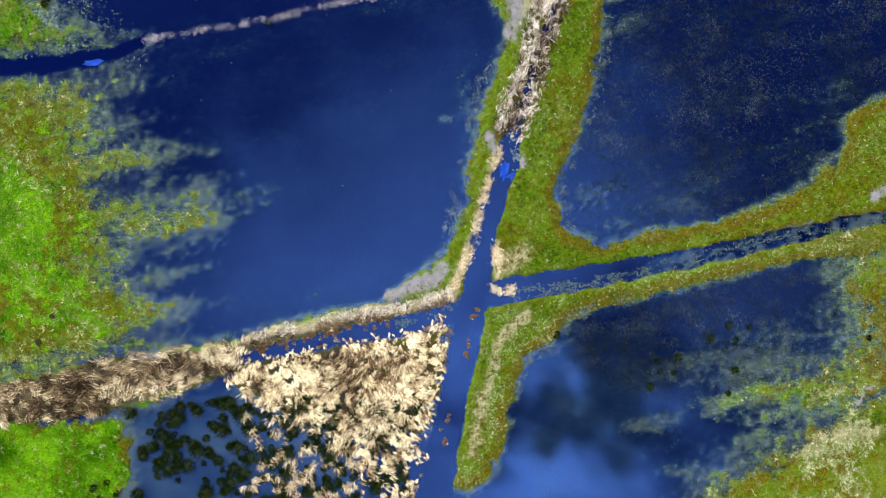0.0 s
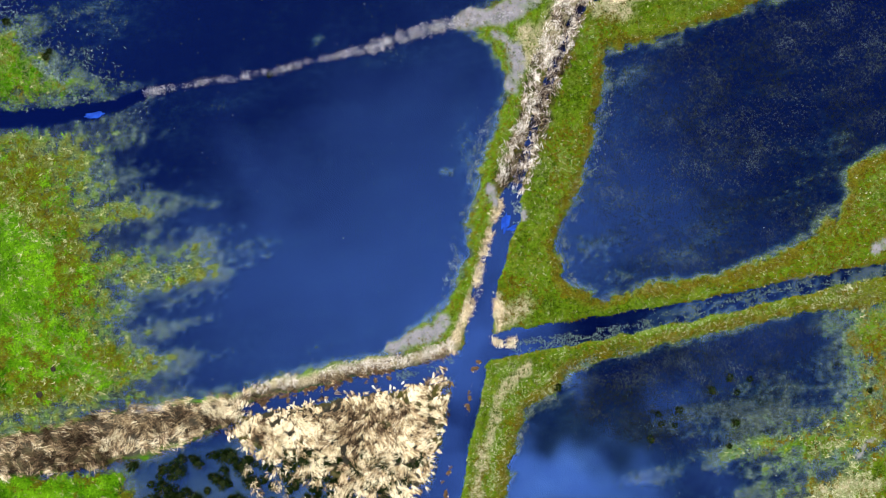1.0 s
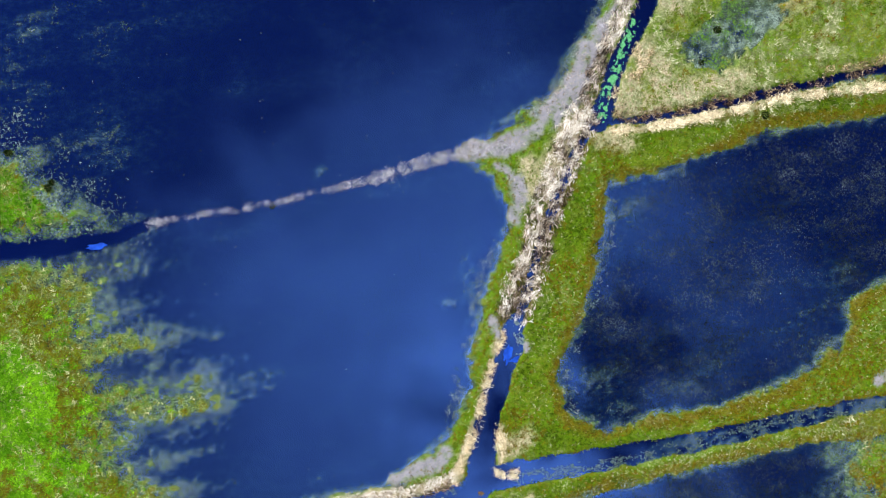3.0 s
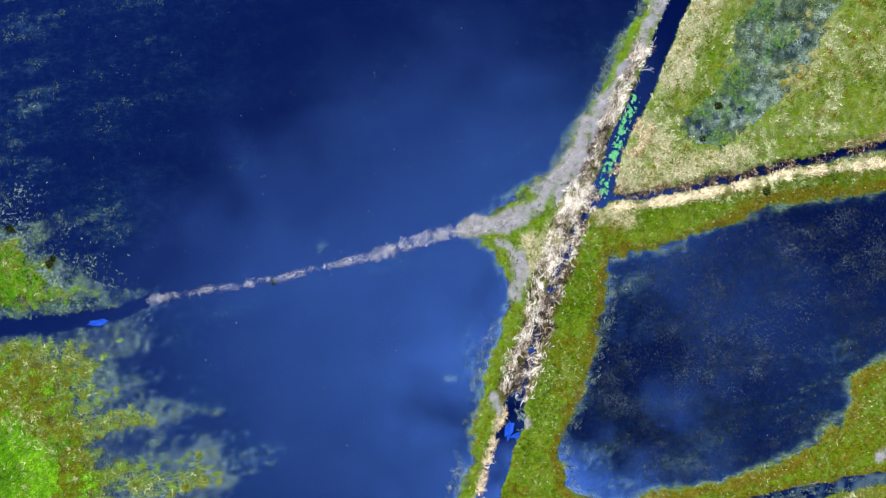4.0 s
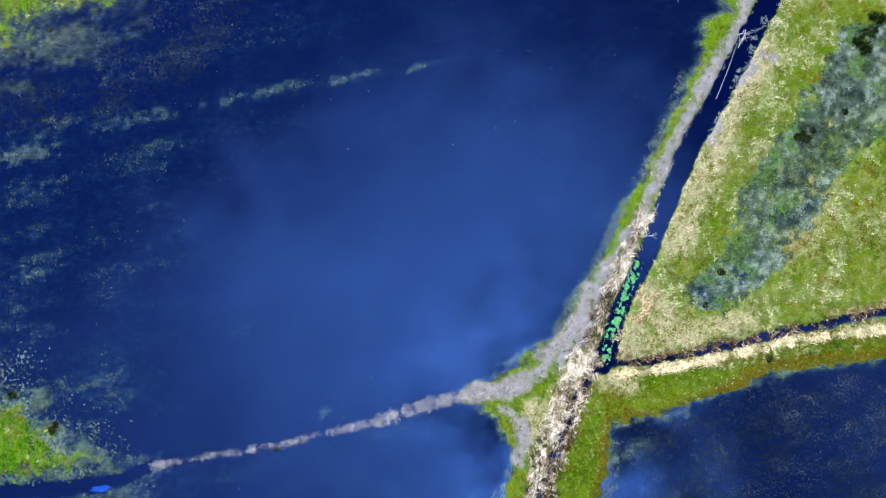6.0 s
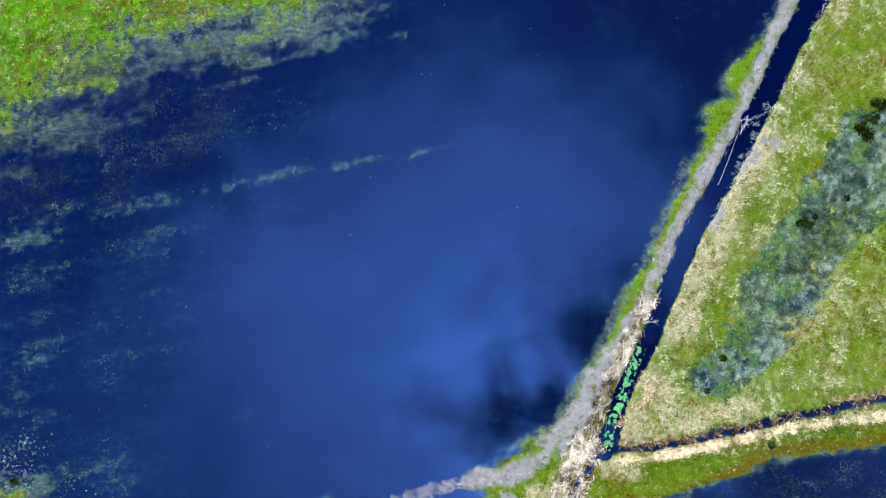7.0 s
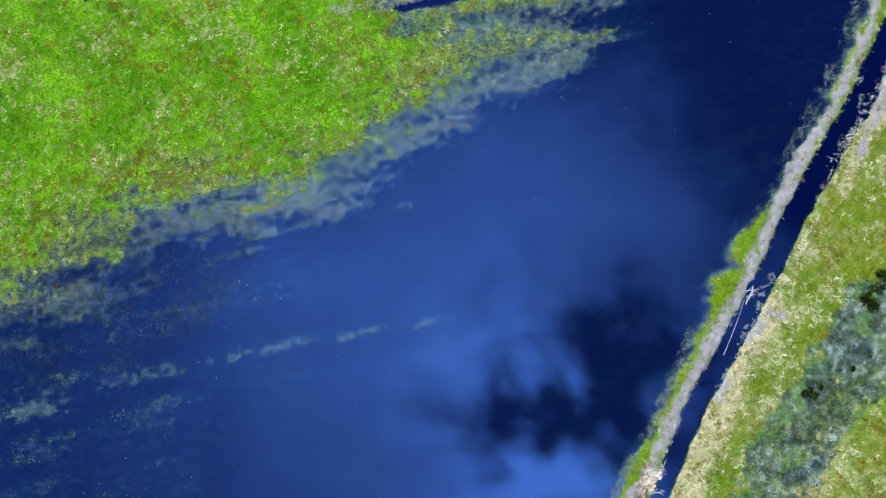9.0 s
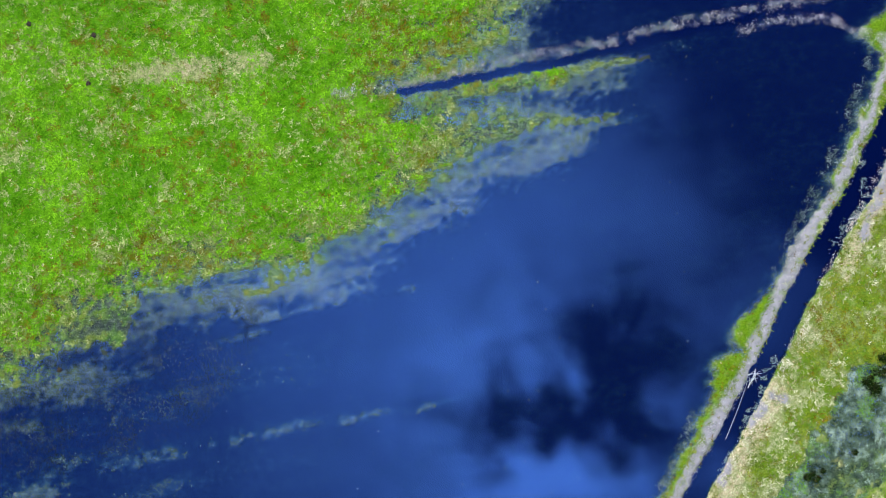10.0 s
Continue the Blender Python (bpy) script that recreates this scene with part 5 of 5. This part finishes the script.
def branch(u, v, turn, label):
    """A dead branch: a bent stem with side twigs."""
    ob = tagged(new("branch"), label, "branch", "dead branches in the ditch")
    ob.matrix_basis = pose(to_x(u), to_y(v), 0.02, 0, 0, turn)
    for name, x0, y0, ang, ln, r in (("stem", 0, 0, 0, 1.4, 0.035), ("twig", 0.4, 0, 0.7, 0.7, 0.02), ("twig", 0.75, 0, -0.6, 0.6, 0.02), ("twig", 1.0, 0, 0.5, 0.4, 0.015)):
        bm = bmesh.new()
        prev = None
        for i in range(5):
            t = i / 4
            c = Vector((x0 + ln * t * math.cos(ang), y0 + ln * t * math.sin(ang) + 0.06 * math.sin(5 * t + ang), 0.03 + 0.05 * t))
            q = r * (1 - 0.6 * t)
            ring = [bm.verts.new(c + Vector((-math.sin(ang) * q * math.cos(k * 1.2566), math.cos(ang) * q * math.cos(k * 1.2566), q * math.sin(k * 1.2566)))) for k in range(5)]
            if prev:
                for k in range(5):
                    bm.faces.new((prev[k], prev[(k + 1) % 5], ring[(k + 1) % 5], ring[k]))
            else:
                bm.faces.new(ring[::-1])
            prev = ring
        bm.faces.new(prev)
        bmesh.ops.recalc_face_normals(bm, faces=bm.faces)
        part(name, bm, mat_wood, ob)
    return ob


def glint_sheet(u, v, long, wide, turn, label):
    """A crumpled ragged-edged sheet on the water, coloured as a blue glint of sky."""
    bm = bmesh.new()
    n, rows = 22, []
    s0 = rng.uniform(0, 60)
    for r in range(9):
        ring = []
        for k in range(n):
            a = 2 * math.pi * k / n
            rag = 0.72 + 0.55 * noise.noise(Vector((math.cos(a) * 1.6 + s0, math.sin(a) * 1.6, 0)))
            q = (r + 0.15) / 8.15 * rag
            x, y = math.cos(a) * q * long / 2, math.sin(a) * q * wide / 2
            ring.append(bm.verts.new((x, y, 0.035 + 0.03 * noise.noise(Vector((x * 4 + s0, y * 4, 0))))))
        rows.append(ring)
    bm.faces.new(rows[0])
    for p, q in zip(rows[:-1], rows[1:]):
        for k in range(n):
            bm.faces.new((p[k], q[k], q[(k + 1) % n], p[(k + 1) % n]))
    ext = bmesh.ops.extrude_face_region(bm, geom=list(bm.faces))
    for w in ext["geom"]:
        if isinstance(w, bmesh.types.BMVert):
            w.co.z -= 0.012
    bmesh.ops.recalc_face_normals(bm, faces=bm.faces)
    ob = tagged(part("sky_glint_sheet", bm, mat_sky_glint), label, "plastic sheet")
    ob.matrix_basis = pose(to_x(u), to_y(v), 0.0, 0, 0, turn)
    return ob


def small_things():
    pole(1254, -578, 1291, -676, 0.02, "thin silver-grey pole floating in a dark ditch")
    pole(1133, -359, 1153, -394, 0.02, "thin pale pole lying along a ditch edge")
    pole(851, 382, 865, 335, 0.016, "slender bleached pole floating in a ditch")
    branch(1293, -668, 62, "bleached dead branch caught between ditch banks")
    branch(1290, -690, 12, "bleached dead branch caught between ditch banks")
    branch(1306, -700, 250, "bleached dead branch caught between ditch banks")
    branch(1122, -332, 14, "pale dead branch reaching over dark ditch water")
    branch(1470, -966, 10, "grey dead branch drifting in a ditch")
    # sheets added where the water glints with blue sky
    glint_sheet(893, 300, 2.6, 0.8, 74, "solid sheet painted as bright blue sky glint on ditch water")
    glint_sheet(906, 312, 1.3, 0.6, 10, "small solid sheet painted as blue sky glint on ditch water")
    glint_sheet(166, 110, 2.3, 0.7, 8, "solid sheet painted as blue sky glint on a flooded channel")
    words = {"stone": "pale stone lying in a green meadow", "molehill": "dark molehill in green grass"}
    for kind, mat, spots, r, h in (("stone", mat_stone, [(22, -1104), (239, -1024), (300, -1011), (726, -28), (716, -24)], 0.09, 0.09),
                                   ("molehill", mat_earth, [(70, 605), (25, -1310), (140, -1290), (130, -1205), (75, -700), (95, 560)], 0.26, 0.16)):
        for u, v in spots:
            ob = tagged(part(kind, mound_bmesh(r * rng.uniform(0.7, 1.2), h, 0.3), mat), words[kind], kind, kind + "s in the meadow")
            ob.matrix_basis = place(ob, u, v, rng.uniform(0, 360))


def algae_mat():
    """Floating algae: many small overlapping pads along the ditch."""
    x, y, _ = along_line([(1058, -109), (1063, -149), (1082, -199), (1102, -249), (1119, -290)], 8, 9000)
    keep = (fbm(x / 0.3, y / 0.3, 3, 2) > 0.49) & (rng.rand(len(x)) < 0.75)
    x, y = x[keep], y[keep]
    n, k = len(x), 7
    a = np.linspace(0, 2 * np.pi, k, endpoint=False)[None] + rng.uniform(0, 1, (n, 1))
    r = rng.uniform(0.012, 0.045, (n, 1)) * rng.uniform(0.6, 1.3, (n, k))
    zt = rng.uniform(0.006, 0.04, (n, 1)) + 0 * a
    top = np.stack([x[:, None] + r * np.cos(a), y[:, None] + r * np.sin(a), zt], -1)
    mid = np.stack([x, y, zt[:, 0] + 0.02], -1)[:, None]
    v = np.concatenate([mid, top], 1)
    base = np.arange(n)[:, None, None] * (k + 1)
    i = np.arange(k)
    tri = np.stack([0 * i, 1 + i, 1 + (i + 1) % k], -1)[None] + base
    me = mesh_from_arrays("algae", v.reshape(-1, 3), tri.reshape(-1, 3), mat_algae)
    tagged(new("algae", me), "bright mint-green algae floating along a ditch", "algae", kind="stuff")


tussocks()
clumps()
small_things()
algae_mat()
